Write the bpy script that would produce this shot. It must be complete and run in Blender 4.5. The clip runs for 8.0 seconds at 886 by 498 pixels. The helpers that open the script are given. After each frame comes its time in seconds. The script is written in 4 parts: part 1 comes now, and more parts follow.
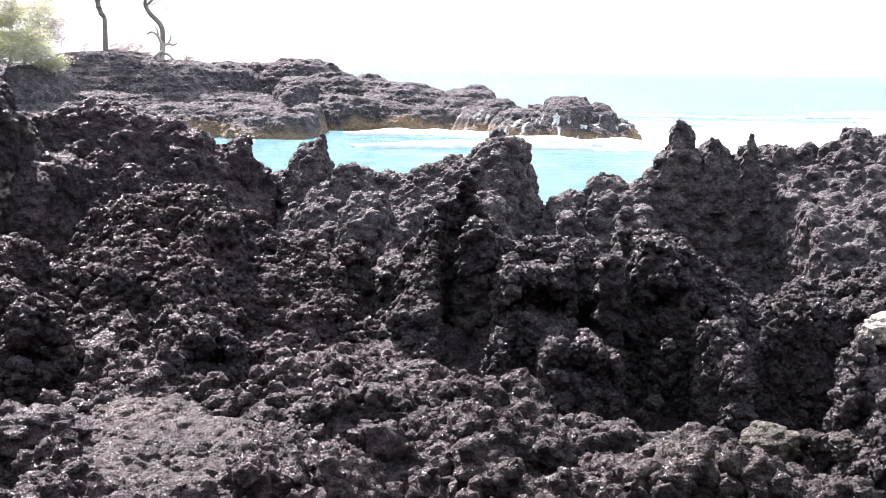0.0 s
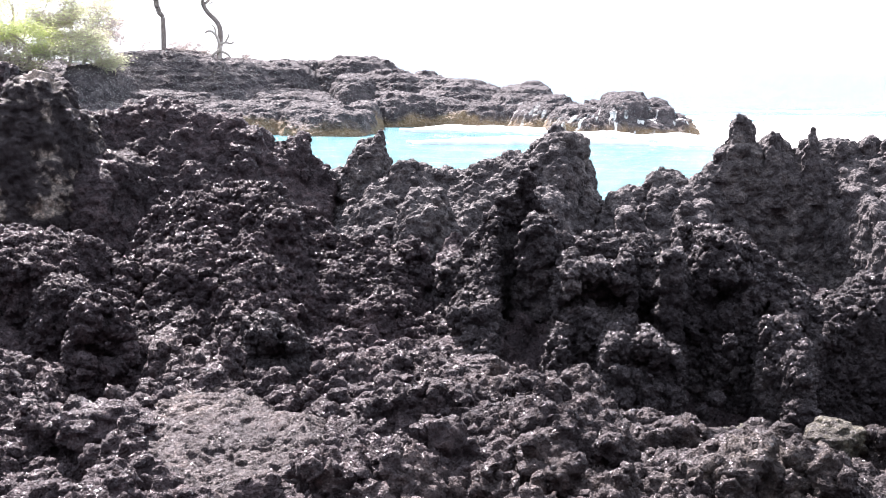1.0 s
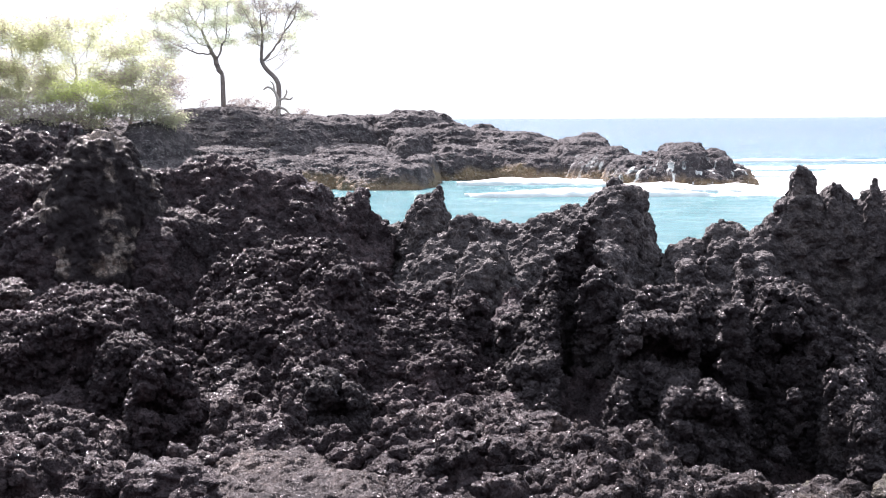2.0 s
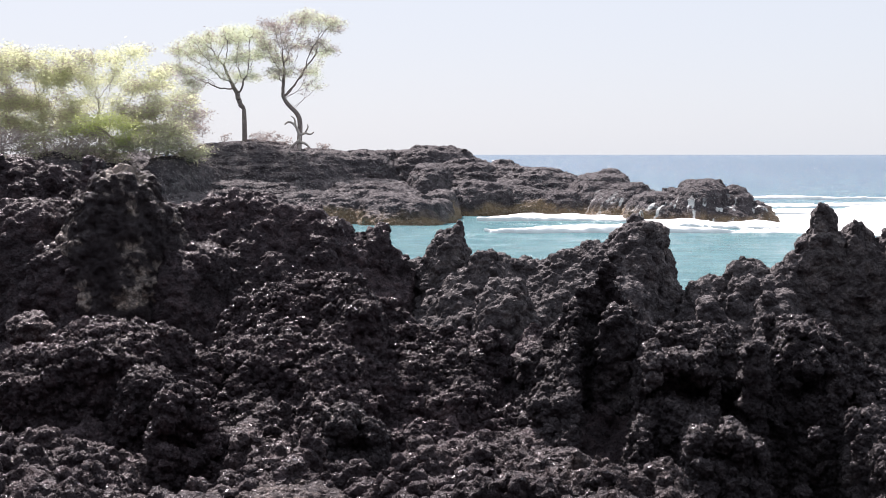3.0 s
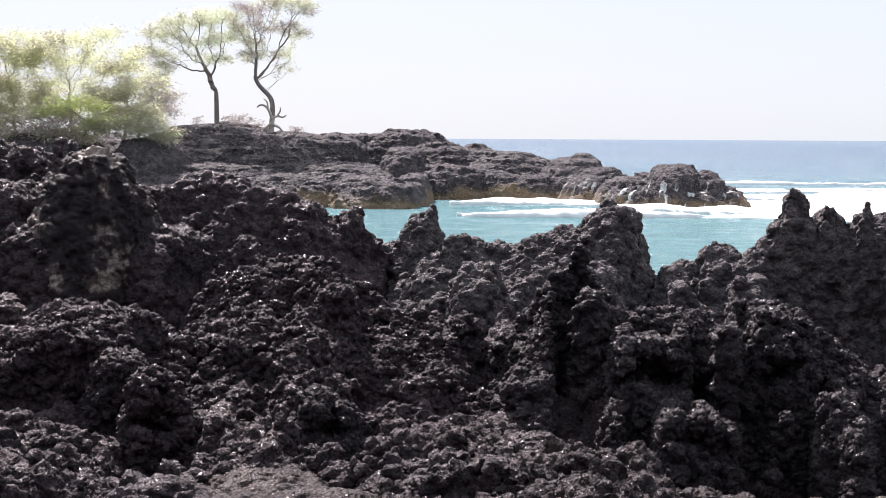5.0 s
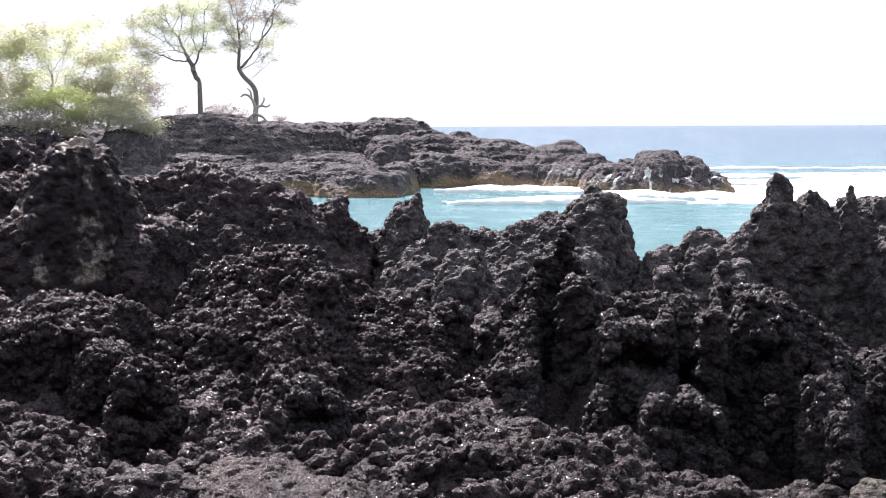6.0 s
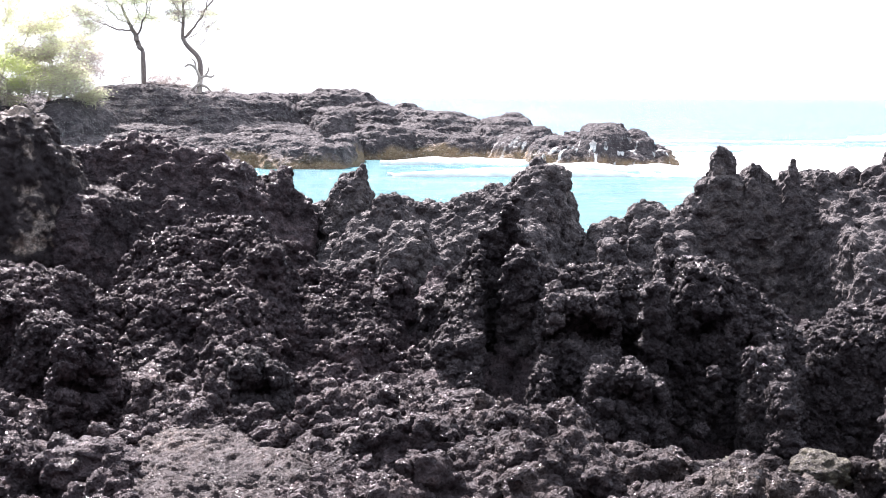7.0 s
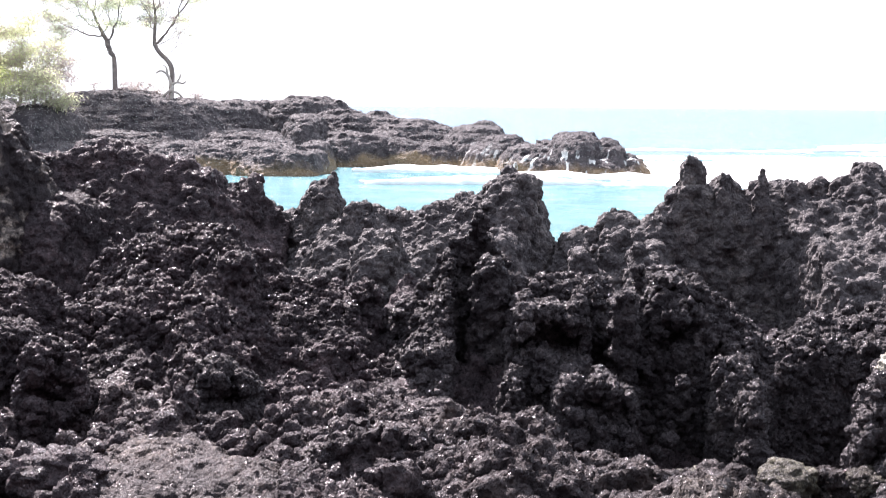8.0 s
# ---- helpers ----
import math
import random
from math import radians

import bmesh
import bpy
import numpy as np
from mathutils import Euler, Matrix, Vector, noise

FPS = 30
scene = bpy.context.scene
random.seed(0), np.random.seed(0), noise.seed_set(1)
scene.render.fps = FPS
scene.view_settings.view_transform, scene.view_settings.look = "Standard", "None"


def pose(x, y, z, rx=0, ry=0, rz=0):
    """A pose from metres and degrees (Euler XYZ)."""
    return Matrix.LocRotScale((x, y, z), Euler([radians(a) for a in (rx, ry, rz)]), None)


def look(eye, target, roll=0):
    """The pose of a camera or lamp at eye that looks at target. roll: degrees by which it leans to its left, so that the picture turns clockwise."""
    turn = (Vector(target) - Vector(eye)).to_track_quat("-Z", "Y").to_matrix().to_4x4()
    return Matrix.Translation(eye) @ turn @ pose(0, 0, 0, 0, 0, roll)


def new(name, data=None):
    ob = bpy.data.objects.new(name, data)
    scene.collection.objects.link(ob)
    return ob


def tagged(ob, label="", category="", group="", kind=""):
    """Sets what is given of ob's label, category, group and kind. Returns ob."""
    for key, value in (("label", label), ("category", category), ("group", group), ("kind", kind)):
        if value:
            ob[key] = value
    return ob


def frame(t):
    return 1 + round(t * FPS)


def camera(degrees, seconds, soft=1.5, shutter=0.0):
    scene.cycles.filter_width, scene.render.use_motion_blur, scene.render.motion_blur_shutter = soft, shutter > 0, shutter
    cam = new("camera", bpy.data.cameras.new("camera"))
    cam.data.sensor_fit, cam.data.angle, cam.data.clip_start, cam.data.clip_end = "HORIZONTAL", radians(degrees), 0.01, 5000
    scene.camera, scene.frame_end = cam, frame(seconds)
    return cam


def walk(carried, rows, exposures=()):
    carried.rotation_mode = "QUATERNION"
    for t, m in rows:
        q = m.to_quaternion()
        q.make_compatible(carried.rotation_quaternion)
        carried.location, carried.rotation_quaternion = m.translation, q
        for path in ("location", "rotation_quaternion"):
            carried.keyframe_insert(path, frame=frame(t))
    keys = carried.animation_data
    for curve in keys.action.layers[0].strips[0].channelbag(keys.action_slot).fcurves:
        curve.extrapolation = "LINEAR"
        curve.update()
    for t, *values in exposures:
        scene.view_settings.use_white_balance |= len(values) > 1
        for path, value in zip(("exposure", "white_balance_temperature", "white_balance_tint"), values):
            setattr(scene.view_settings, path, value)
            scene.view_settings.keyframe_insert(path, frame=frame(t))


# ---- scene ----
# ---- camera ----
EYE = 4.5
cam = camera(34.0, 8.0, soft=0.8, shutter=0.3)
ROWS = [  # seconds, metres from the first standing point, degrees of yaw, pitch and lean
    (0.0, 0.0285, 0.0111, -0.0087, 0.000, -7.081, -0.877),
    (0.5, 0.0151, 0.0066, -0.0119, 0.022, -7.141, -0.808),
    (0.7, 0.0118, 0.0063, -0.0131, 1.160, -7.195, -0.743),
    (1.0, 0.0093, 0.0060, -0.0141, 2.245, -7.246, -0.405),
    (1.2, 0.0090, 0.0044, -0.0118, 2.322, -6.990, -0.183),
    (1.5, 0.0081, 0.0021, -0.0051, 2.712, -6.320, -0.020),
    (2.0, 0.0002, 0.0073, 0.0037, 4.551, -5.167, 0.292),
    (2.2, -0.0028, 0.0025, 0.0088, 4.700, -4.722, 0.337),
    (3.3, -0.0050, -0.0031, 0.0045, 5.442, -3.713, -0.065),
    (3.5, -0.0077, 0.0000, 0.0068, 4.809, -4.153, -0.330),
    (4.0, -0.0116, 0.0035, 0.0120, 4.333, -4.456, -0.075),
    (4.5, -0.0144, -0.0042, 0.0090, 4.274, -4.391, -0.304),
    (6.0, -0.0108, -0.0155, 0.0028, 3.648, -4.874, 0.218),
    (6.2, -0.0076, -0.0149, 0.0002, 3.383, -5.738, 0.299),
    (6.3, -0.0056, -0.0141, -0.0009, 3.393, -5.961, 0.266),
    (6.5, -0.0033, -0.0113, -0.0021, 2.347, -6.281, 0.124),
    (6.8, -0.0049, -0.0051, -0.0016, 1.422, -6.289, -0.073),
    (7.0, -0.0058, -0.0022, -0.0013, 1.490, -5.983, -0.132),
    (7.5, -0.0026, -0.0010, -0.0069, 1.153, -6.452, -0.119),
    (7.7, -0.0006, -0.0010, -0.0049, 0.693, -6.490, -0.216),
    (8.0, 0.0026, -0.0011, 0.0027, 0.371, -5.672, -0.464),
]
EXPOSURES = [(0, 1.88, 6320), (1, 2.1, 6320), (1.5, 2, 6320), (2.2, 1.28, 6320), (3.3, 0.9, 6500), (3.6, 0.97, 6500), (4, 1.12, 6500), (4.5, 1.05, 6500), (6, 1.25, 6320), (6.5, 1.87, 6320), (7, 1.9, 6320), (8, 1.84, 6320)]  # seconds, stops, kelvin
walk(cam, [(t, pose(x, y, EYE + z, 0, 0, yaw) @ pose(0, 0, 0, 90 + pitch) @ pose(0, 0, 0, 0, 0, -lean))
           for t, x, y, z, yaw, pitch, lean in ROWS], [(t, stops, kelvin, 20) for t, stops, kelvin in EXPOSURES])

# ---- world and sun ----
SUN_AZ, SUN_EL = radians(-24), radians(44)  # azimuth from straight ahead (+y) towards the right
world = bpy.data.worlds.new("sky")
scene.world = world
world.use_nodes = True
wn = world.node_tree.nodes
sky = wn.new("ShaderNodeTexSky")
sky.sky_type, sky.sun_disc = "NISHITA", False
sky.sun_elevation, sky.sun_rotation = SUN_EL, SUN_AZ
sky.dust_density, sky.air_density, sky.ozone_density = 1.0, 1.0, 1.0
wn["Background"].inputs["Strength"].default_value = 0.06
haze = wn.new("ShaderNodeMix")  # a white sea haze round the horizon
haze.data_type = "RGBA"
skyward = wn.new("ShaderNodeTexCoord")
rise = wn.new("ShaderNodeSeparateXYZ")
world.node_tree.links.new(skyward.outputs["Generated"], rise.inputs[0])
thin = wn.new("ShaderNodeMapRange")  # the haze thins out smoothly towards the zenith
thin.interpolation_type = "SMOOTHSTEP"
thin.inputs["From Min"].default_value, thin.inputs["From Max"].default_value = 0.1, 0.75
thin.inputs["To Min"].default_value, thin.inputs["To Max"].default_value = 0.86, 0.84
world.node_tree.links.new(rise.outputs[2], thin.inputs["Value"])
world.node_tree.links.new(thin.outputs[0], haze.inputs[0])
haze.inputs[7].default_value = (6.75, 7.58, 7.85, 1)
cool = wn.new("ShaderNodeMix")
cool.data_type, cool.blend_type = "RGBA", "MULTIPLY"
cool.inputs[0].default_value = 1.0
cool.inputs[7].default_value = (1.0, 0.96, 1.1, 1)
world.node_tree.links.new(sky.outputs[0], cool.inputs[6])
world.node_tree.links.new(cool.outputs[2], haze.inputs[6])
world.node_tree.links.new(haze.outputs[2], wn["Background"].inputs[0])
sun_data = bpy.data.lights.new("sun", "SUN")
sun_data.energy, sun_data.angle, sun_data.color = 4.7, radians(0.53), (1.0, 0.95, 0.88)
sun = new("sun", sun_data)
sun.matrix_world = look((30 * math.sin(SUN_AZ), 30 * math.cos(SUN_AZ), 40), (0, 0, 40 - 30 * math.tan(SUN_EL)))


# ---- materials ----
def material(name):
    m = bpy.data.materials.new(name)
    m.use_nodes = True
    return m, m.node_tree.nodes, m.node_tree.links, m.node_tree.nodes["Principled BSDF"]


def ramp_of(nodes, links, source, stops):
    r = nodes.new("ShaderNodeValToRGB")
    e = r.color_ramp.elements
    while len(e) < len(stops):
        e.new(0.5)
    for k, (at, col) in zip(e, stops):
        k.position, k.color = at, (*col, 1)
    links.new(source, r.inputs[0])
    return r.outputs[0]


def noise_of(nodes, links, vec, scale, detail=6, rough=0.6):
    n = nodes.new("ShaderNodeTexNoise")
    n.inputs["Scale"].default_value, n.inputs["Detail"].default_value, n.inputs["Roughness"].default_value = scale, detail, rough
    links.new(vec, n.inputs["Vector"])
    return n.outputs["Fac"]


def mixed(nodes, links, fac, a, b, mode="MIX"):
    m = nodes.new("ShaderNodeMix")
    m.data_type, m.blend_type = "RGBA", mode
    for sock, v in ((0, fac), (6, a), (7, b)):
        if isinstance(v, (float, int)):
            m.inputs[sock].default_value = v
        elif isinstance(v, tuple):
            m.inputs[sock].default_value = (*v, 1)
        else:
            links.new(v, m.inputs[sock])
    return m.outputs[2]


def lava(name, dark, mid, light, grain, rough=(0.35, 0.75), bump=0.6, tide=None, stops=(0.3, 0.52, 0.72), olive=None, speck=0.65):
    """Clinker lava: stained in patches, pitted with small bubbles, glinting on fresh edges."""
    m, nodes, links, bsdf = material(name)
    vec = nodes.new("ShaderNodeNewGeometry").outputs["Position"]
    patches = noise_of(nodes, links, vec, 1.3 / grain, 4)
    specks = noise_of(nodes, links, vec, 30 / grain, 5, 0.7)
    col = ramp_of(nodes, links, patches, [(stops[0], dark), (stops[1], mid), (stops[2], light)])
    col = mixed(nodes, links, speck, col, ramp_of(nodes, links, specks, [(0.3, (0.15, 0.14, 0.14)), (0.5, (0.9, 0.9, 0.9)), (0.7, (2.3, 2.2, 2.15))]), "MULTIPLY")
    crust = noise_of(nodes, links, vec, 11 / grain, 3)
    col = mixed(nodes, links, 0.7, col, ramp_of(nodes, links, crust, [(0.36, (0.4, 0.4, 0.4)), (0.5, (0.9, 0.9, 0.9)), (0.64, (1.9, 1.85, 1.75))]), "MULTIPLY")
    if olive:
        across, broad = nodes.new("ShaderNodeSeparateXYZ"), nodes.new("ShaderNodeMapRange")
        links.new(vec, across.inputs[0])
        broad.inputs["From Min"].default_value, broad.inputs["From Max"].default_value = olive
        links.new(across.outputs[0], broad.inputs["Value"])
        col = mixed(nodes, links, broad.outputs[0], col, mixed(nodes, links, 1.0, col, (0.92, 1.0, 0.86), "MULTIPLY"))
    if tide:
        sep = nodes.new("ShaderNodeSeparateXYZ")
        links.new(vec, sep.inputs[0])
        add = nodes.new("ShaderNodeMath")
        add.operation = "MULTIPLY_ADD"
        links.new(noise_of(nodes, links, vec, 0.22, 6, 0.7), add.inputs[0])
        add.inputs[1].default_value = -3.4
        links.new(sep.outputs[2], add.inputs[2])
        up = nodes.new("ShaderNodeMath")
        up.inputs[1].default_value = 1.2
        links.new(add.outputs[0], up.inputs[0])
        band = ramp_of(nodes, links, up.outputs[0], [(0.0, (0.7, 0.7, 0.7)), (0.2, (0.3, 0.3, 0.3)), (0.5, (0, 0, 0))])
        col = mixed(nodes, links, band, col, tide)
        tall = nodes.new("ShaderNodeMapping")
        tall.inputs["Scale"].default_value = (1.0, 1.0, 0.16)
        links.new(vec, tall.inputs["Vector"])
        runs = ramp_of(nodes, links, noise_of(nodes, links, tall.outputs[0], 1.7, 3, 0.5), [(0.57, (0, 0, 0)), (0.64, (0.9, 0.9, 0.9))])
        wet = nodes.new("ShaderNodeMapRange")
        wet.inputs["From Min"].default_value, wet.inputs["From Max"].default_value = 2.0, 1.3
        links.new(sep.outputs[2], wet.inputs["Value"])
        point = nodes.new("ShaderNodeMapRange")
        point.inputs["From Min"].default_value, point.inputs["From Max"].default_value = -1.0, 5.0
        links.new(sep.outputs[0], point.inputs["Value"])
        both = nodes.new("ShaderNodeMath")
        both.operation = "MULTIPLY"
        links.new(wet.outputs[0], both.inputs[0])
        links.new(point.outputs[0], both.inputs[1])
        col = mixed(nodes, links, both.outputs[0], col, mixed(nodes, links, runs, col, (0.75, 0.78, 0.78)))
    links.new(col, bsdf.inputs["Base Color"])
    glint = noise_of(nodes, links, vec, 55 / grain, 2, 0.5)
    links.new(ramp_of(nodes, links, glint, [(0.0, (rough[1],) * 3), (0.51, (rough[1],) * 3), (0.59, (rough[0],) * 3)]), bsdf.inputs["Roughness"])
    bsdf.inputs["Specular IOR Level"].default_value = 0.5
    bsdf.inputs["Specular Tint"].default_value = (1.0, 0.86, 0.97, 1)
    bub = nodes.new("ShaderNodeTexVoronoi")
    bub.inputs["Scale"].default_value = 42 / grain
    links.new(vec, bub.inputs["Vector"])
    b1, b2 = nodes.new("ShaderNodeBump"), nodes.new("ShaderNodeBump")
    b1.inputs["Strength"].default_value, b1.inputs["Distance"].default_value = bump, 0.034 * grain
    b2.inputs["Strength"].default_value, b2.inputs["Distance"].default_value = bump, 0.04 * grain
    b1.invert = True
    links.new(bub.outputs["Distance"], b1.inputs["Height"])
    links.new(specks, b2.inputs["Height"])
    links.new(b1.outputs[0], b2.inputs["Normal"])
    b3 = nodes.new("ShaderNodeBump")
    b3.inputs["Strength"].default_value, b3.inputs["Distance"].default_value = bump, 0.014 * grain
    links.new(noise_of(nodes, links, vec, 95 / grain, 3, 0.6), b3.inputs["Height"])
    links.new(b2.outputs[0], b3.inputs["Normal"])
    links.new(b3.outputs[0], bsdf.inputs["Normal"])
    return m


LAVA_GROUND = lava("brown clinker", (0.0164, 0.0125, 0.0144), (0.0519, 0.0401, 0.0441), (0.1176, 0.0955, 0.0948), 1.0, (0.2, 0.8), 1.0, olive=(-0.6, 1.2))
LAVA_MID = lava("black clinker", (0.0166, 0.0127, 0.0144), (0.0448, 0.0339, 0.0381), (0.1111, 0.0860, 0.0934), 1.0, (0.2, 0.8), 1.0)
# LAVA_MID made darker and greyer: shade on steep faces put into the colour.
LAVA_SHADED = lava("shade-darkened clinker", (0.0160, 0.0143, 0.0156), (0.0400, 0.0358, 0.0386), (0.1020, 0.0925, 0.0965), 1.0, (0.2, 0.8), 1.0)
# Paled and flattened so the haze before the back ridges sits in the colour.
LAVA_HAZED = lava("haze-lightened lava", (0.0500, 0.0468, 0.0500), (0.0880, 0.0822, 0.0856), (0.1170, 0.1105, 0.1095), 1.2, (0.6, 0.95), 0.7)
LAVA_SLAB = lava("smooth brown lava", (0.0150, 0.0119, 0.0116), (0.0500, 0.0396, 0.0372), (0.1350, 0.1090, 0.0970), 0.55, (0.25, 0.8), 1.0)
LAVA_PALE = lava("pale crusted lava", (0.1, 0.09, 0.075), (0.34, 0.32, 0.27), (0.55, 0.53, 0.46), 0.5)
# Crust patches, brightened for the sunlit top; dark tones lowered for its shade.
LAVA_CRUST = lava("crusted clinker", (0.010, 0.008, 0.008), (0.026, 0.022, 0.0215), (0.42, 0.37, 0.33), 0.4, (0.25, 0.8), 1.0, None, (0.42, 0.54, 0.63))
LAVA_OLIVE = lava("olive grey clinker", (0.028, 0.026, 0.020), (0.066, 0.063, 0.047), (0.14, 0.134, 0.1), 0.6, (0.3, 0.85), 1.0)
# Darks lifted and contrast cut: distance haze is put into the colour.
LAVA_HEAD = lava("hazed far lava", (0.0310, 0.0286, 0.0316), (0.0510, 0.0470, 0.0505), (0.0800, 0.0740, 0.0778), 7.0, (0.7, 0.95), 0.6, (0.24, 0.17, 0.09), speck=0.35)


def plain(name, a, b, scale, rough, spec=0.3, trans=0.0):
    m, nodes, links, bsdf = material(name)
    vec = nodes.new("ShaderNodeNewGeometry").outputs["Position"]
    links.new(ramp_of(nodes, links, noise_of(nodes, links, vec, scale), [(0.3, a), (0.7, b)]), bsdf.inputs["Base Color"])
    bsdf.inputs["Roughness"].default_value, bsdf.inputs["Specular IOR Level"].default_value = rough, spec
    if trans:
        tl = nodes.new("ShaderNodeBsdfTranslucent")
        tl.inputs["Color"].default_value = (*[min(0.8, 1.3 * c) for c in b], 1)
        ms = nodes.new("ShaderNodeMixShader")
        ms.inputs[0].default_value = trans
        links.new(bsdf.outputs[0], ms.inputs[1])
        links.new(tl.outputs[0], ms.inputs[2])
        links.new(ms.outputs[0], nodes["Material Output"].inputs[0])
    return m


BARK = plain("grey bark", (0.14, 0.12, 0.115), (0.26, 0.225, 0.21), 3, 0.9)
TWIG = plain("grey twigs", (0.3, 0.25, 0.24), (0.46, 0.4, 0.38), 3, 0.9, 0.2, 0.3)
DEADWOOD = plain("bleached wood", (0.35, 0.31, 0.28), (0.55, 0.5, 0.46), 4, 0.85)
# Leaves, like TWIG, are lightened to put the glare over them into the colour.
LEAF_TREE = plain("glare-paled olive leaves", (0.36, 0.4, 0.28), (0.48, 0.52, 0.37), 0.6, 0.7, 0.2, 0.85)
LEAF_BUSH = plain("yellow green leaves", (0.35, 0.365, 0.235), (0.49, 0.51, 0.335), 0.35, 0.7, 0.2, 0.85)
LEAF_BRIGHT = plain("fresh green leaves", (0.37, 0.42, 0.18), (0.5, 0.55, 0.25), 0.5, 0.7, 0.2, 0.8)
FOAM = plain("sea foam", (0.8, 0.83, 0.84), (0.9, 0.91, 0.91), 1.5, 0.8, 0.2)

# white specks that stand in for haze before the headland
HAZE_DROPS = plain("haze drops", (0.85, 0.86, 0.88), (0.9, 0.91, 0.93), 1.0, 0.6, 0.2, 0.5)


def water_material():
    m, nodes, links, bsdf = material("sea water")
    vec = nodes.new("ShaderNodeNewGeometry").outputs["Position"]
    sep = nodes.new("ShaderNodeSeparateXYZ")
    links.new(vec, sep.inputs[0])
    far = nodes.new("ShaderNodeMapRange")
    far.inputs["From Min"].default_value, far.inputs["From Max"].default_value = 40, 420
    links.new(sep.outputs[1], far.inputs["Value"])
    depth = ramp_of(nodes, links, far.outputs[0], [(0.0, (0.108, 0.262, 0.29)), (0.16, (0.1, 0.245, 0.285)), (0.4, (0.030, 0.090, 0.188)), (1.0, (0.012, 0.047, 0.152))])
    wide = nodes.new("ShaderNodeMapping")
    wide.inputs["Scale"].default_value = (0.55, 1.0, 1.0)
    links.new(vec, wide.inputs["Vector"])
    streak = noise_of(nodes, links, wide.outputs[0], 0.8, 8, 0.7)
    col = mixed(nodes, links, ramp_of(nodes, links, streak, [(0.44, (0, 0, 0)), (0.68, (0.9, 0.9, 0.9))]), depth, (0.2, 0.38, 0.39))
    links.new(col, bsdf.inputs["Base Color"])
    bsdf.inputs["Roughness"].default_value = 0.16
    bsdf.inputs["Specular IOR Level"].default_value = 0.06
    b = nodes.new("ShaderNodeBump")
    b.inputs["Strength"].default_value, b.inputs["Distance"].default_value = 0.9, 0.5
    links.new(noise_of(nodes, links, wide.outputs[0], 1.6, 9, 0.68), b.inputs["Height"])
    links.new(b.outputs[0], bsdf.inputs["Normal"])
    return m


WATER = water_material()


# ---- shaping tools ----
def hashed(ix, iy, iz, seed):
    with np.errstate(over="ignore"):
        h = ix.astype(np.uint32) * np.uint32(73856093) ^ iy.astype(np.uint32) * np.uint32(19349663) ^ iz.astype(np.uint32) * np.uint32(83492791)
        h = (h ^ np.uint32(seed * 7919 + 13)) * np.uint32(2654435761)
        h ^= h >> np.uint32(15)
        h *= np.uint32(2246822519)
        h ^= h >> np.uint32(13)
    return h


def in_blocks(fn):
    """Runs fn on a few thousand points at a time, which is quicker."""
    def run(p, *rest):
        p = p.astype(np.float32)
        return np.concatenate([fn(p[k:k + 16384], *rest) for k in range(0, len(p), 16384)])
    return run


@in_blocks
def cells(p, size, seed):
    """Distance to the nearest of the points strewn one to a cell, in cells."""
    q = (p / size).astype(np.float32)
    base = np.floor(q).astype(np.int32)
    fr = (q - base).astype(np.float32)
    best = np.full(len(q), 9.0, np.float32)
    for dx in (-1, 0, 1):
        for dy in (-1, 0, 1):
            for dz in (-1, 0, 1):
                h = hashed(base[:, 0] + dx, base[:, 1] + dy, base[:, 2] + dz, seed)
                ox = (h & np.uint32(1023)).astype(np.float32) * np.float32(1 / 1024) + dx - fr[:, 0]
                oy = ((h >> np.uint32(10)) & np.uint32(1023)).astype(np.float32) * np.float32(1 / 1024) + dy - fr[:, 1]
                oz = ((h >> np.uint32(20)) & np.uint32(1023)).astype(np.float32) * np.float32(1 / 1024) + dz - fr[:, 2]
                np.minimum(best, ox * ox + oy * oy + oz * oz, out=best)
    return np.sqrt(best)


@in_blocks
def cloud(p, size, seed, octaves=3):
    """Smooth noise, about -1 to 1."""
    total, amp, norm = np.zeros(len(p), np.float32), 1.0, 0.0
    for o in range(octaves):
        q = p * np.float32(2 ** o / size)
        base = np.floor(q).astype(np.int32)
        fr = (q - base).astype(np.float32)
        fr = fr * fr * (3 - 2 * fr)
        v = 0
        for dx in (0, 1):
            for dy in (0, 1):
                for dz in (0, 1):
                    h = (hashed(base[:, 0] + dx, base[:, 1] + dy, base[:, 2] + dz, seed + o) >> np.uint32(8)).astype(np.float32) * np.float32(2 ** -23) - 1
                    v = v + h * (fr[:, 0] if dx else 1 - fr[:, 0]) * (fr[:, 1] if dy else 1 - fr[:, 1]) * (fr[:, 2] if dz else 1 - fr[:, 2])
        total, norm, amp = total + amp * v, norm + amp, amp * 0.5
    return total / norm * 1.6


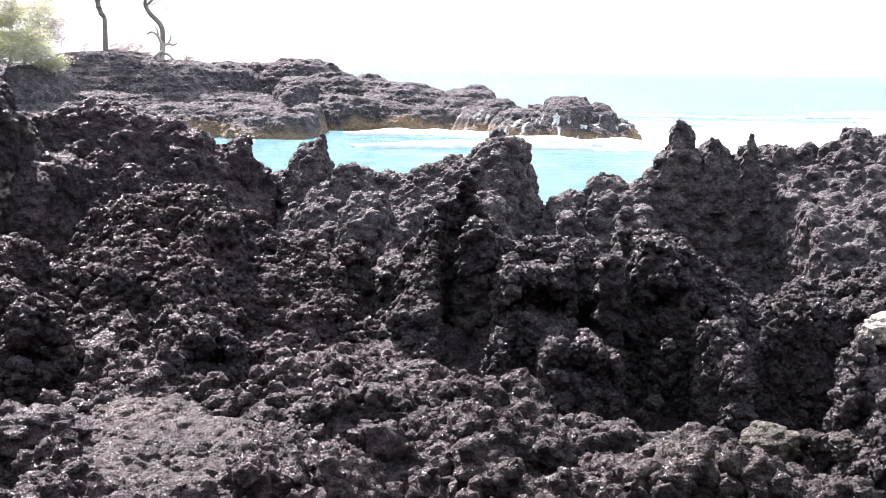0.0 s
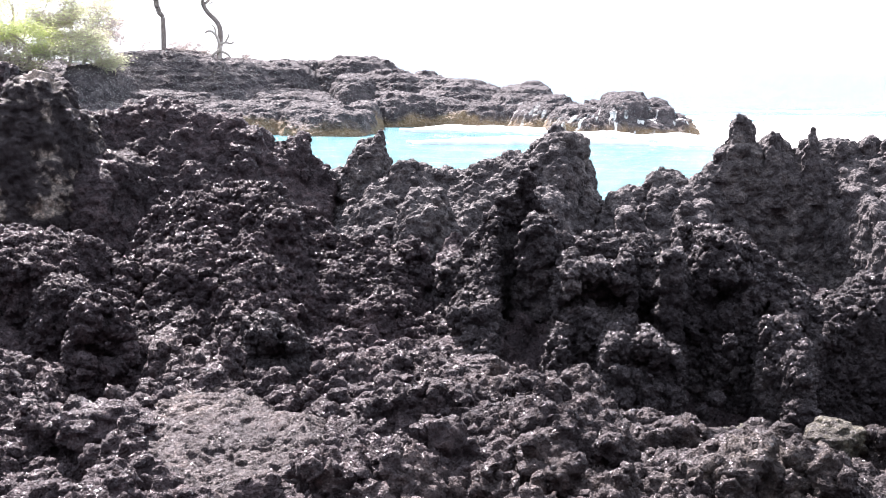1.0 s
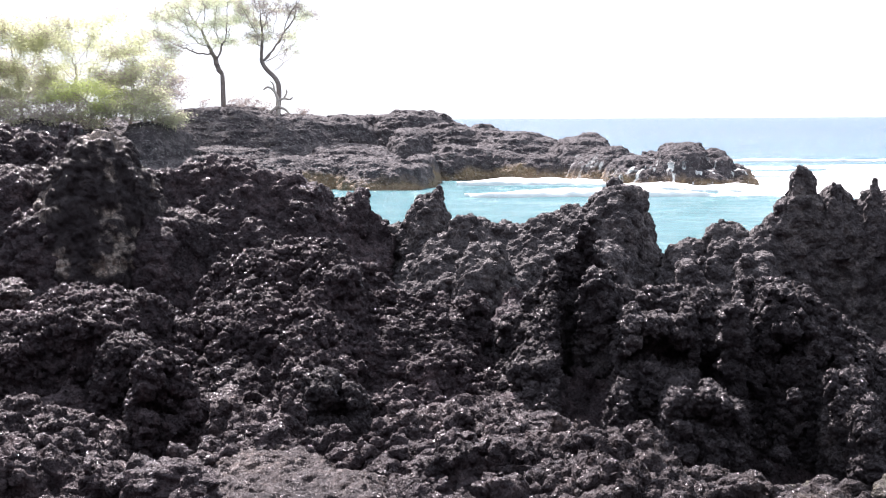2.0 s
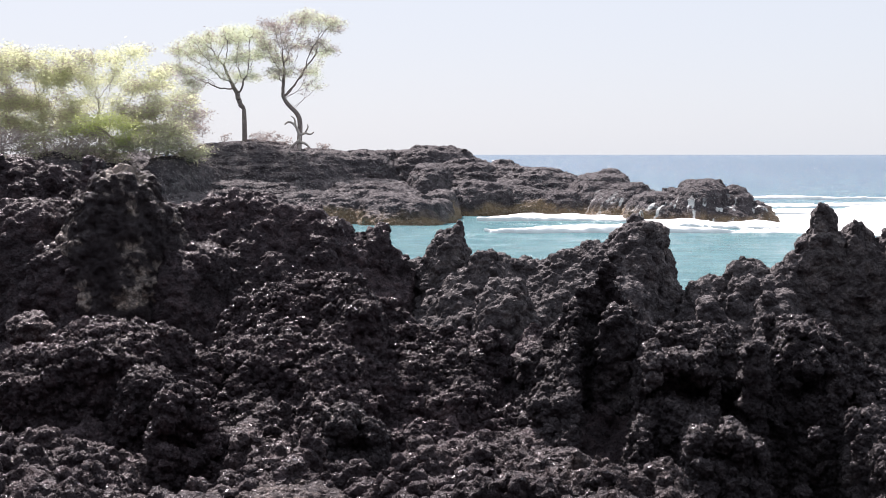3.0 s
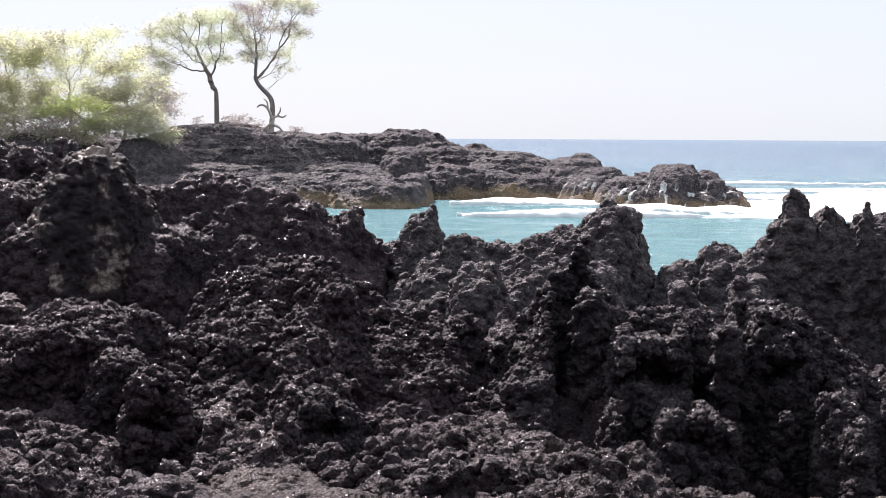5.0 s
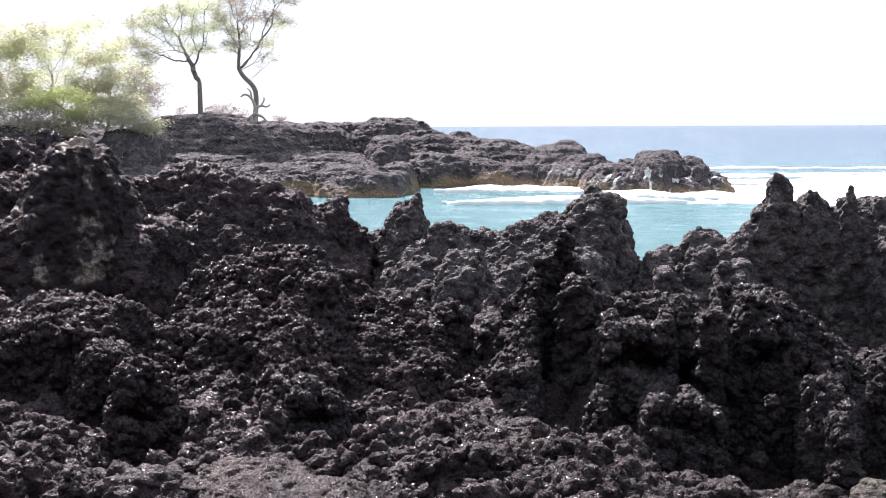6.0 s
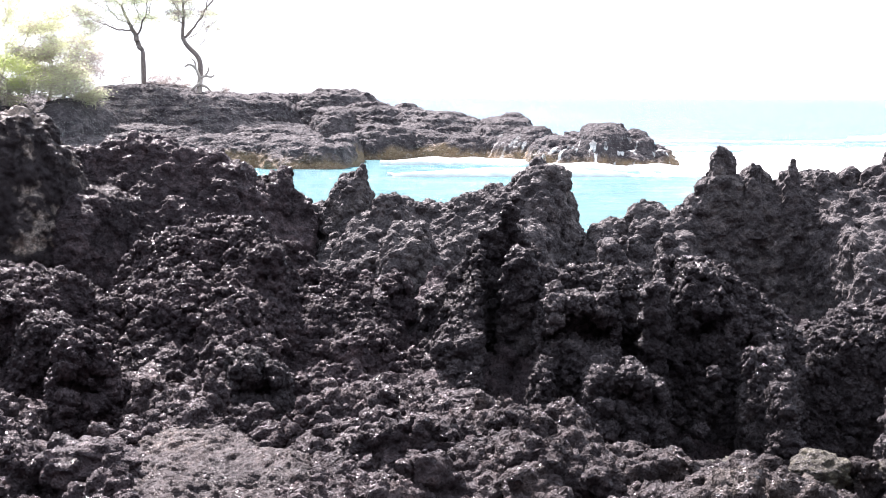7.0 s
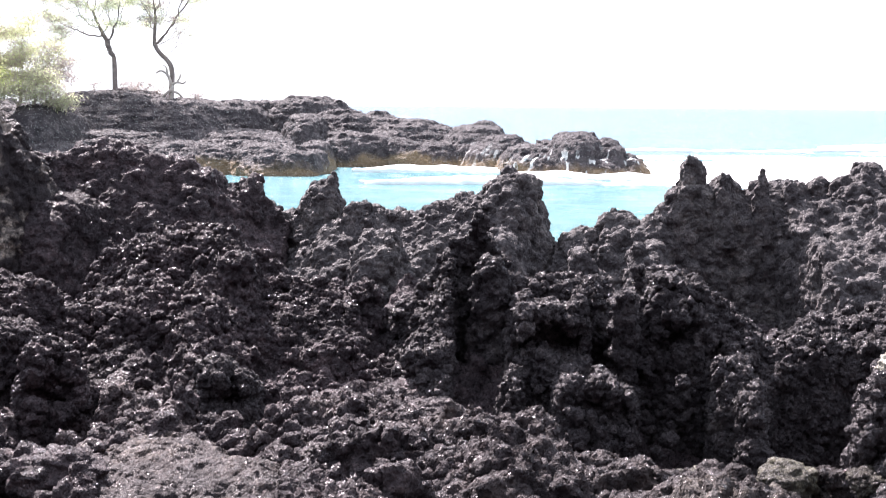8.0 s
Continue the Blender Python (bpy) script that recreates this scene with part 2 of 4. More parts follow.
def skin(F, low, step):
    """The surface where the field F, on a grid from the corner low, passes zero: vertices and quads."""
    inside = F < 0
    n = np.array(F.shape) - 1
    corner = [(a, b, c) for a in (0, 1) for b in (0, 1) for c in (0, 1)]
    cut = lambda A, c: A[c[0]:c[0] + n[0], c[1]:c[1] + n[1], c[2]:c[2] + n[2]]
    count = sum(cut(inside, c).astype(np.int8) for c in corner)
    at = np.argwhere((count > 0) & (count < 8))
    index = np.full(tuple(n), -1, np.int32)
    index[tuple(at.T)] = np.arange(len(at))
    vals = {c: F[at[:, 0] + c[0], at[:, 1] + c[1], at[:, 2] + c[2]] for c in corner}
    total, hits = np.zeros((len(at), 3)), np.zeros(len(at))
    for c in corner:
        for axis in range(3):
            if c[axis] == 0:
                d = tuple(1 if k == axis else c[k] for k in range(3))
                a, b = vals[c], vals[d]
                on = (a < 0) != (b < 0)
                t = np.where(on, a / np.where(on, a - b, 1), 0)
                for k in range(3):
                    total[:, k] += on * (c[k] + (t if k == axis else 0))
                hits += on
    verts = np.asarray(low) + (at + total / hits[:, None]) * step
    quads = []
    for axis in range(3):
        u, v = (axis + 1) % 3, (axis + 2) % 3
        sl = [slice(1, -1)] * 3
        sl[axis] = slice(0, -1)
        nx = list(sl)
        nx[axis] = slice(1, None)
        a, b = inside[tuple(sl)], inside[tuple(nx)]
        e = np.argwhere(a != b)
        flip = a[tuple(e.T)]
        off = np.array([0 if k == axis else 1 for k in range(3)])
        e = e + off
        ring = []
        for du, dv in ((-1, -1), (0, -1), (0, 0), (-1, 0)):
            g = e.copy()
            g[:, u] += du
            g[:, v] += dv
            ring.append(index[tuple(g.T)])
        q = np.stack(ring, 1)
        q[~flip] = q[~flip][:, ::-1]
        quads.append(q)
    return verts, np.concatenate(quads)


def largest(v, q):
    """The large connected surfaces; crumbs fall away."""
    lab = np.arange(len(v))
    while True:
        m = lab[q].min(1)
        nxt = lab.copy()
        for c in range(4):
            np.minimum.at(nxt, q[:, c], m)
        nxt = nxt[nxt]
        nxt = nxt[nxt]
        if (nxt == lab).all():
            break
        lab = nxt
    size = np.bincount(lab)
    keep = size[lab] > size.max() * 0.08
    index = np.cumsum(keep) - 1
    return v[keep], index[q[keep[q[:, 0]]]]


def normals_of(v, q):
    a, b = v[q[:, 2]] - v[q[:, 0]], v[q[:, 3]] - v[q[:, 1]]
    f = np.cross(a, b)
    out = np.zeros_like(v)
    for k in range(3):
        out[:, k] = sum(np.bincount(q[:, c], f[:, k], len(v)) for c in range(4))
    return out / np.maximum(np.linalg.norm(out, axis=1), 1e-12)[:, None]


def knobbly(v, q, layers, seed, squash=1.0, keep=None):
    """Push a surface out in rounded knobs with deep creases: layers of (size, height)."""
    for k, (size, height) in enumerate(layers):
        nrm = normals_of(v, q)
        p = v * np.array((1, 1, squash))
        warp = np.stack([cloud(p + 31 * j, size * 1.7, seed + 40 * j + k, 2) for j in range(3)], 1) * size * 0.35
        d = cells(p + warp, size, seed + k)
        patch = 0.78 + 0.4 * cloud(p, size * 5, seed + 90 + k, 2)
        if keep is not None:
            patch = patch * keep(v)
        v = v + nrm * (height * patch * (0.42 - d * d) + 0.22 * height * cloud(p, size * 0.4, seed + 70 + k, 2))[:, None]
    return v


def mesh_of(name, v, q, mat, smooth=True):
    me = bpy.data.meshes.new(name)
    me.vertices.add(len(v))
    me.vertices.foreach_set("co", np.asarray(v, np.float32).ravel())
    sides = q.shape[1]
    me.loops.add(q.size)
    me.loops.foreach_set("vertex_index", q.astype(np.int32).ravel())
    me.polygons.add(len(q))
    me.polygons.foreach_set("loop_start", np.arange(len(q), dtype=np.int32) * sides)
    me.polygons.foreach_set("use_smooth", np.full(len(q), smooth))
    me.update(calc_edges=True)
    me.validate()
    me.materials.append(mat)
    return me


def part(name, me, parent, label=""):
    ob = new(name, me)
    ob.parent = parent
    return tagged(ob, label)


def relief(X, Y, base, bumps):
    """Height over the plan from bumps (x, y, top, half width, half depth, power): 1 is a cone, 2 a dome, 4 a table."""
    H = np.full(X.shape, -9.0) if np.isscalar(base) else base - 0.0
    for x, y, top, rx, ry, p in bumps:
        d = np.sqrt(((X - x) / rx) ** 2 + ((Y - y) / ry) ** 2)
        h = 1 - d ** p
        low = 2.4 if np.isscalar(base) is False else base
        h = np.where(h > 0, low + (top - low) * h, -9)
        H = np.maximum(H, h)
    return H


def ridge(X, Y, crest, seed):
    """Height of a ridge from its crest, stretches (y, slope of the apron before it, reach of the apron, [(x, z), ...]); past the reach the front falls off steeply."""
    P = np.array([(x, z, y, slope, reach) for y, slope, reach, line in crest for x, z in line])
    flat = np.stack([X.ravel(), Y.ravel(), 0 * X.ravel()], 1)
    noise_at = lambda size, k: cloud(flat, size, seed + k, 3).reshape(X.shape)
    fine = np.arange(P[0, 0], P[-1, 0], 0.02)
    tall = np.interp(fine, P[:, 0], P[:, 1])
    half = 12
    wide = np.convolve(np.pad(tall, half, "edge"), np.ones(2 * half + 1) / (2 * half + 1), "valid")
    ahead = np.interp(X, P[:, 0], P[:, 2]) + 0.12 * noise_at(0.8, 1) - Y
    w = np.clip(ahead / 0.3, 0, 1)
    top = np.interp(X, fine, tall) * (1 - w) + np.interp(X, fine, wide) * w
    slope, reach = np.interp(X, P[:, 0], P[:, 3]), np.interp(X, P[:, 0], P[:, 4]) * (1 + 0.5 * noise_at(0.6, 2))
    fall = np.where(ahead > 0, slope * np.clip(ahead, 0, np.maximum(reach, 0.05)) + 7 * np.maximum(ahead - np.maximum(reach, 0.05), 0), 2.5 * np.maximum(-ahead - 0.2, 0))
    return np.where((X > P[0, 0]) & (X < P[-1, 0]), top - fall + 0.06 * w * noise_at(0.35, 3), -9)


def finer(A, n, k):
    """A grid taken k times as fine along all three axes, to the shape n."""
    for axis in range(3):
        at = np.arange(n[axis]) / k
        i = np.minimum(at.astype(int), A.shape[axis] - 2)
        w = (at - i).astype(np.float32).reshape([-1 if j == axis else 1 for j in range(3)])
        A = np.take(A, i, axis) * (1 - w) + np.take(A, i + 1, axis) * w
    return A


def lumps(p, size, seed):
    """Irregular lumps and clefts, about -0.6 to 0.6, low on the lumps."""
    warp = np.stack([cloud(p + 17 * j, size * 0.9, seed + 7 * j, 3) for j in range(3)], 1) * size * 0.45
    return 0.75 * (cells(p + warp, size, seed) - 0.52) + 0.4 * (cells(p + 1.5 * warp, size * 0.4, seed + 3) - 0.52) + 0.5 * cloud(p, size * 0.9, seed + 4, 4)


def rock_surface(low, high, step, height, layers, seed, spires=(), lump=(0.4, 0.25), squash=1.0, keep=None, body=None, hollows=()):
    """A lava body: a height over the plan and leaning spires, broken into lumps, then knobbed all over."""
    ax = [np.arange(low[k], high[k] + step, step) for k in range(3)]
    n = [len(a) for a in ax]
    if body is None:
        X, Y = np.meshgrid(ax[0], ax[1], indexing="ij")
        H = height(X, Y)
        gx, gy = np.gradient(np.maximum(H, low[2] - 0.3), step)
        F = ((ax[2][None, None, :] - H[:, :, None]) / np.sqrt(1 + np.minimum(gx ** 2 + gy ** 2, 9))[:, :, None]).astype(np.float32)
    else:
        F = body(*np.meshgrid(*ax, indexing="ij")).astype(np.float32)
    for x, y, top, tall, r0, r1, lx, ly in spires:
        bx, by, bz = x - lx, y - ly, top - tall
        r = r0 * 1.6
        s = tuple(slice(max(0, int((a - low[k]) / step)), max(0, int((b - low[k]) / step) + 2)) for k, (a, b) in enumerate(((min(x, bx) - r, max(x, bx) + r), (min(y, by) - r, max(y, by) + r), (bz - r, top + r))))
        if F[s].size == 0:
            continue
        gx, gy, gz = np.meshgrid(ax[0][s[0]], ax[1][s[1]], ax[2][s[2]], indexing="ij")
        t = np.clip((gz - bz) / tall, 0, 1)
        rad = r0 + (r1 - r0) * t
        side = np.sqrt((gx - bx - lx * t) ** 2 + (gy - by - ly * t) ** 2)
        F[s] = np.minimum(F[s], np.maximum(side - rad, gz - top + 0.6 * np.maximum(side - r1 * 0.3, 0)))
    for x, y, z, rx, ry, rz in hollows:
        s = tuple(slice(max(0, int((c - 1.2 * r - low[k]) / step)), max(0, int((c + 1.2 * r - low[k]) / step) + 2)) for k, (c, r) in enumerate(((x, rx), (y, ry), (z, rz))))
        if F[s].size:
            gx, gy, gz = np.meshgrid(ax[0][s[0]], ax[1][s[1]], ax[2][s[2]], indexing="ij")
            d = (1 - np.sqrt(((gx - x) / rx) ** 2 + ((gy - y) / ry) ** 2 + ((gz - z) / rz) ** 2)) * min(rx, ry, rz)
            F[s] = np.maximum(F[s], d)
    k = max(1, round(lump[0] * 0.14 / step))
    cs = [low[j] + step * k * np.arange((n[j] - 1) // k + 3) for j in range(3)]
    C = np.stack([g.ravel() for g in np.meshgrid(*cs, indexing="ij")], 1) * np.array((1, 1, squash))
    near = np.abs(F[np.ix_(*[np.minimum(np.arange(len(cs[j])) * k, n[j] - 1) for j in range(3)])]).ravel() < lump[1] + 3 * step * k
    L = np.zeros(len(C), np.float32)
    L[near] = lumps(C[near], lump[0], seed) * lump[1]
    F += finer(L.reshape([len(c) for c in cs]), n, k)
    v, q = largest(*skin(F, low, step))
    return knobbly(v, q, layers, seed + 5, squash, keep), q


def stone_mesh(name, seed, step, mat, tall=0.8):
    """One clinker lump about a metre across, to be scaled."""
    ball = lambda x, y, z: np.sqrt(x ** 2 + (y * 1.15) ** 2 + (z / tall) ** 2) - 0.42
    v, q = rock_surface((-0.75, -0.75, -0.75), (0.75, 0.75, 0.75), step, None, [(0.3, 0.16), (0.13, 0.08)], seed, (), (0.55, 0.3), body=ball)
    return mesh_of(name, v, q, mat)


def strew(parent, name, meshes, count, height, area, sizes, seed, avoid=None):
    """Lumps of clinker half sunk in a surface, each a piece of its own."""
    rng = np.random.default_rng(seed)
    x, y = rng.uniform(area[0], area[1], count * 12), rng.uniform(area[2], area[3], count * 12)
    z = height(x[:, None], y[:, None])[:, 0]
    ok = (z > area[4]) & ~(avoid(x, y) if avoid else np.zeros(len(x), bool))
    for x, y, z in list(zip(x[ok], y[ok], z[ok]))[:count]:
        r = sizes[0] + (sizes[1] - sizes[0]) * rng.random() ** 2
        ob = new(name, meshes[rng.integers(0, len(meshes))])
        ob.matrix_basis = pose(x, y, z + r * rng.uniform(-0.15, 0.1), *rng.uniform(0, 360, 3)) @ Matrix.Diagonal((r * rng.uniform(0.8, 1.3), r, r * rng.uniform(0.7, 1.1), 1))
        ob.parent = parent


def outcrop(name, label, low, high, step, base, bumps, layers, seed, mat, spires=(), boulders=0, sizes=(0.1, 0.3), rough=0.12, lump=(0.27, 0.18), hollows=(), crests=()):
    """An outcrop: its body, each pinnacle and each boulder on it are parts."""
    def height(X, Y):
        flat = np.stack([X.ravel(), Y.ravel(), 0 * X.ravel()], 1)
        H = relief(X, Y, base, bumps)
        for k, crest in enumerate(crests):
            H = np.maximum(H, ridge(X, Y, crest, seed + 20 * k))
        return np.where(H > base, H + rough * (H - base) * cloud(flat, 0.7, seed, 3).reshape(X.shape), low[2] - 1)
    thing = new(name)
    x, y, z = (low[0] + high[0]) / 2, (low[1] + high[1]) / 2, low[2]
    thing.matrix_basis = pose(x, y, z)
    tagged(thing, label, "lava rock", "lava outcrops on the shelf")
    shift = np.array((x, y, z))
    v, q = rock_surface(low, high, step, height, layers, seed, (), lump, hollows=hollows)
    part("body", mesh_of("body", v - shift, q, mat), thing)
    for k, sp in enumerate(spires):
        sx, sy, top, tall, r0, r1, lx, ly = sp
        lo = (min(sx, sx - lx) - r0 * 1.7, min(sy, sy - ly) - r0 * 1.7, top - tall - 0.05)
        hi = (max(sx, sx - lx) + r0 * 1.7, max(sy, sy - ly) + r0 * 1.7, top + 0.25)
        v, q = rock_surface(lo, hi, min(step, 0.014), lambda X, Y: X * 0 + lo[2] - 1, [(0.11, 0.07), (0.05, 0.045)] if mat is not LAVA_HAZED else [(0.1, 0.035), (0.05, 0.028)], seed + 50 + k, (sp,), (lump[0] * 0.5, r0 * 0.14))
        part("pinnacle", mesh_of("pinnacle", v - shift, q, mat), thing)
    moved = lambda X, Y: height(X + x, Y + y) - z
    strew(thing, "boulder", STONES[mat.name], boulders * 3 // 5, moved, (low[0] - x + 0.3, high[0] - x - 0.3, low[1] - y + 0.3, high[1] - y - 0.3, base - z + 0.25), sizes, seed + 9)
    return thing


STONES = {m.name: [stone_mesh("clinker", 300 + k, 0.092, m, 0.7 + 0.12 * k) for k in range(5)] for m in (LAVA_GROUND, LAVA_MID, LAVA_SHADED, LAVA_HAZED, LAVA_CRUST, LAVA_OLIVE)}
KNOBS = [(0.17, 0.085), (0.075, 0.045), (0.04, 0.022)]
FINE = [(0.1, 0.06), (0.05, 0.052), (0.028, 0.03)]

# ---- the ground ----
FLOOR = 2.88  # height of the lava shelf over the sea
PITS = [(0.75, 7.4, 0.5, 0.5), (1.15, 7.05, 0.55, 0.7), (1.55, 6.75, 0.6, 0.8), (1.95, 6.65, 0.6, 0.8), (0.2, 7.6, 0.4, 0.3), (1.5, 7.5, 0.5, 0.7), (2.3, 7.4, 0.7, 0.8), (-2.03, 7.22, 0.3, 0.3), (-1.14, 7.3, 0.26, 0.22)]  # x, y, radius, depth


def shelf(X, Y):
    """The lava shelf: rough ground with hollows."""
    flat = np.stack([X.ravel(), Y.ravel(), 0 * X.ravel()], 1)
    H = FLOOR + 0.2 * cloud(flat, 1.0, 3, 3).reshape(X.shape)
    H = H + 0.1 * np.clip((Y - 6.3) / 1.3, 0, 1) * np.clip((-0.5 - X) / 0.6, 0, 1) * np.clip((X + 2.2) / 0.4, 0, 1)  # rising towards the mounds
    for x, y, r, deep in PITS:
        H = H - deep * np.exp(-(((X - x) ** 2 + (np.where(Y > y, 0.55, 1.5) * (Y - y)) ** 2) / r ** 2) ** 2)
    H = H - 0.2 * np.clip((X - 0.6) / 0.6, 0, 1) * np.clip((Y - 5.3) / 0.5, 0, 1)  # falling away towards the hollow
    return H - 0.32 * np.clip((1.1 - on_slab(X, Y)) * 3, 0, 1)


SLAB = (-1.13, 5.94, 2.88, 0.43, 1.12)


def on_slab(x, y):
    return np.hypot((x - SLAB[0] + 0.15 * (y - SLAB[1])) / SLAB[3], (y - SLAB[1]) / SLAB[4])


def off_slab(v):
    return np.clip((on_slab(v[:, 0], v[:, 1]) - 0.8) * 3, 0.1, 1)


v, q = rock_surface((-3.4, 4.5, 1.7), (2.9, 7.9, 3.3), 0.0155, shelf, FINE, 11, (), (0.25, 0.23), keep=off_slab)
ground = tagged(new("ground", mesh_of("ground", v, q, LAVA_GROUND)), "brown black clinker lava ground, knobbly and glinting", "ground", kind="structure")
strew(ground, "clinker", STONES[LAVA_GROUND.name], 290, shelf, (-3.0, 2.6, 4.6, 7.9, 2.0), (0.06, 0.24), 5, lambda x, y: (on_slab(x, y) < 0.85) | (np.hypot(x - -2.03, y - 7.2) < 0.36) | (np.hypot(x - -1.14, y - 7.25) < 0.3) | ((x > 0.7) & (x < 2.3) & (y > 6.5 - 0.3 * (x - 1.5)) & (y < 7.7)))


def slab():
    """The smooth sheet of lava among the clinker."""
    def height(X, Y):
        flat = np.stack([X.ravel(), Y.ravel(), 0 * X.ravel()], 1)
        edge = on_slab(X, Y) + 0.25 * cloud(flat, 0.35, 71, 3).reshape(X.shape)
        return FLOOR + 0.05 - 0.22 * np.clip(edge - 0.75, 0, 1) + 0.05 * cloud(flat, 0.5, 72, 3).reshape(X.shape) - (edge > 1.35)
    v, q = rock_surface((SLAB[0] - 0.7, 4.2, 2.5), (SLAB[0] + 0.7, SLAB[1] + 1.3, 3.3), 0.013, height, [(0.16, 0.042), (0.06, 0.023), (0.03, 0.013)], 74, (), (0.22, 0.075))
    tagged(new("lava_slab", mesh_of("lava_slab", v, q, LAVA_SLAB)), "smooth brown sheet of lava lying among clinker", "lava rock")


slab()
v, q = rock_surface((-7.0, 7.85, 1.7), (6.0, 15.2, 3.4), 0.042, shelf, KNOBS, 12, (), (0.4, 0.25))
tagged(new("ground_beyond", mesh_of("ground_beyond", v, q, LAVA_MID)), "black clinker lava ground between the outcrops", "ground", kind="structure")
for low, high in (((-9.0, -6.0, 2.2), (9.0, 4.6, 3.4)), ((-12.0, 4.4, 2.2), (-3.3, 9.0, 3.4)), ((2.8, 4.4, 2.2), (12.0, 9.0, 3.4))):
    v, q = rock_surface(low, high, 0.1, shelf, [(0.25, 0.12)], 13, (), (0.5, 0.25))
    tagged(new("ground_around", mesh_of("ground_around", v, q, LAVA_GROUND)), "rough brown black lava ground", "ground", kind="structure")


def land():
    """The coarse land and sea bed under and round all the rest, with an added slope behind the camera."""
    ys = np.concatenate([np.arange(-60, 0, 4.0), np.arange(0, 20, 0.5), np.arange(20, 200, 4.0), np.geomspace(200, 4800, 14)])
    xs = np.concatenate([-np.geomspace(4800, 60, 12), np.arange(-56, -8, 4.0), np.arange(-8, 8, 0.5), np.arange(8, 56, 4.0), np.geomspace(60, 4800, 12)])
    X, Y = np.meshgrid(xs, ys, indexing="ij")
    flat = np.stack([X.ravel(), Y.ravel(), 0 * X.ravel()], 1)
    shore = 15.5 + np.maximum(0, -X - 5) * 1.2 + np.maximum(0, -X - 8) * 2.2
    # The unseen slope behind the camera is added to keep sky light off the rocks.
    H = np.clip(1.6 - np.maximum(0, Y - shore) * 1.1 + np.maximum(0, -Y - 3) * 0.9, -6, 30) + 0.25 * cloud(flat, 5, 8, 3).reshape(X.shape) * (np.abs(X) < 200)
    idx = np.arange(X.size).reshape(X.shape)
    q = np.stack([idx[:-1, :-1].ravel(), idx[1:, :-1].ravel(), idx[1:, 1:].ravel(), idx[:-1, 1:].ravel()], 1)
    v = np.stack([X.ravel(), Y.ravel(), H.ravel()], 1)
    return tagged(new("land", mesh_of("land", v, q, LAVA_MID)), "dark lava land running down under the sea", "ground", kind="structure")


land()

# ---- the sea ----
def sea():
    ys = np.concatenate([np.arange(14, 60, 0.35), np.arange(60, 160, 0.6), np.geomspace(160, 4900, 160)])
    us = np.linspace(-1, 1, 190)
    X = us[:, None] * (12 + ys[None, :] * 0.75)
    Y = np.repeat(ys[None, :], len(us), 0)
    flat = np.stack([X.ravel() * 0.3, Y.ravel(), 0 * X.ravel()], 1)
    fade = np.clip((400 - Y) / 300, 0.15, 1)
    Z = fade * (0.09 * cloud(flat, 4.5, 21, 3) + 0.06 * cloud(flat, 1.6, 25, 2)).reshape(X.shape)
    idx = np.arange(X.size).reshape(X.shape)
    q = np.stack([idx[:-1, :-1].ravel(), idx[1:, :-1].ravel(), idx[1:, 1:].ravel(), idx[:-1, 1:].ravel()], 1)
    v = np.stack([X.ravel(), Y.ravel(), Z.ravel()], 1)
    return tagged(new("water", mesh_of("water", v, q, WATER)), "turquoise sea turning blue towards the horizon", "sea", kind="structure")


sea()

# ---- the headland across the cove ----
HEAD = [
    (-47.62, 110.00, 3.96, 11.15, 16, 3), (-36.96, 110.00, 4.46, 10.72, 14, 3), (-25.92, 112.00, 5.15, 10.05, 14, 3), (-20.29, 112.00, 4.81, 6.55, 13, 2.2),
    (-17.35, 114.00, 4.38, 4.89, 9, 3), (-5.77, 114.00, 3.75, 3.28, 8, 2.5), (-14.39, 101.00, 2.50, 5.51, 7, 3), (-24.98, 101.00, 2.19, 10.24, 8, 3), (-8.15, 114.00, 3.53, 5.24, 8, 4),
    (-11.9, 96.00, 1.6, 3.2, 6, 5), (-18.16, 96.00, 1.53, 6.36, 5.5, 3), (-27.11, 96.00, 1.40, 7.49, 5.5, 3), (-7.2, 108.00, 1.9, 5.0, 6, 6), (-1.8, 107.00, 1.8, 4.8, 5.5, 6), (3.3, 103.00, 1.55, 3.2, 4.5, 6), (6.2, 97.00, 1.3, 2.4, 5, 6),
    (-3.07, 112.00, 3.2, 5.95, 8, 3), (1.72, 108.00, 3.1, 3.89, 7, 3), (3.63, 103.00, 2.50, 2.95, 5, 3), (5.82, 98.00, 1.92, 3.44, 5.5, 4),
    (8.03, 96.00, 2.4, 2.32, 5.5, 5), (10.0, 95.00, 2.1, 2.4, 5, 2), (11.5, 94.00, 1.15, 1.8, 4, 1.8), (9.0, 93.00, 1.15, 3.5, 3, 3),
    (-12.10, 94, 0.65, 2.57, 4.5, 5), (-9.90, 95, 1.51, 2.30, 4.9, 4),
    (-35.0, 100.0, 4.15, 7.0, 8.0, 4), (-44.0, 100.0, 4.05, 8.0, 8.0, 4), (-27.8, 99.0, 4.1, 4.0, 7.0, 3),
    (-15.64, 118, 4.42, 2.76, 8, 4), (-11.93, 119, 4.61, 5.48, 9, 5), (-10.91, 108, 3.38, 2.32, 6, 4), (-9.52, 100, 1.75, 1.56, 5, 5), (2.58, 110, 3.05, 1.93, 5, 3),
    (8.06, 97, 2.34, 1.89, 5, 5),
]


def head_height(X, Y):
    flat = np.stack([X.ravel(), Y.ravel(), 0 * X.ravel()], 1)
    H = relief(X, Y, -1.5, HEAD)
    H = H + 0.34 * cloud(flat, 5, 61, 4).reshape(X.shape) * (H > -1)
    step = np.round(H / 0.55) * 0.55
    return H * 0.76 + step * 0.24 + 0.1 + 0.16 * np.clip(-X / 8, 0, 1)


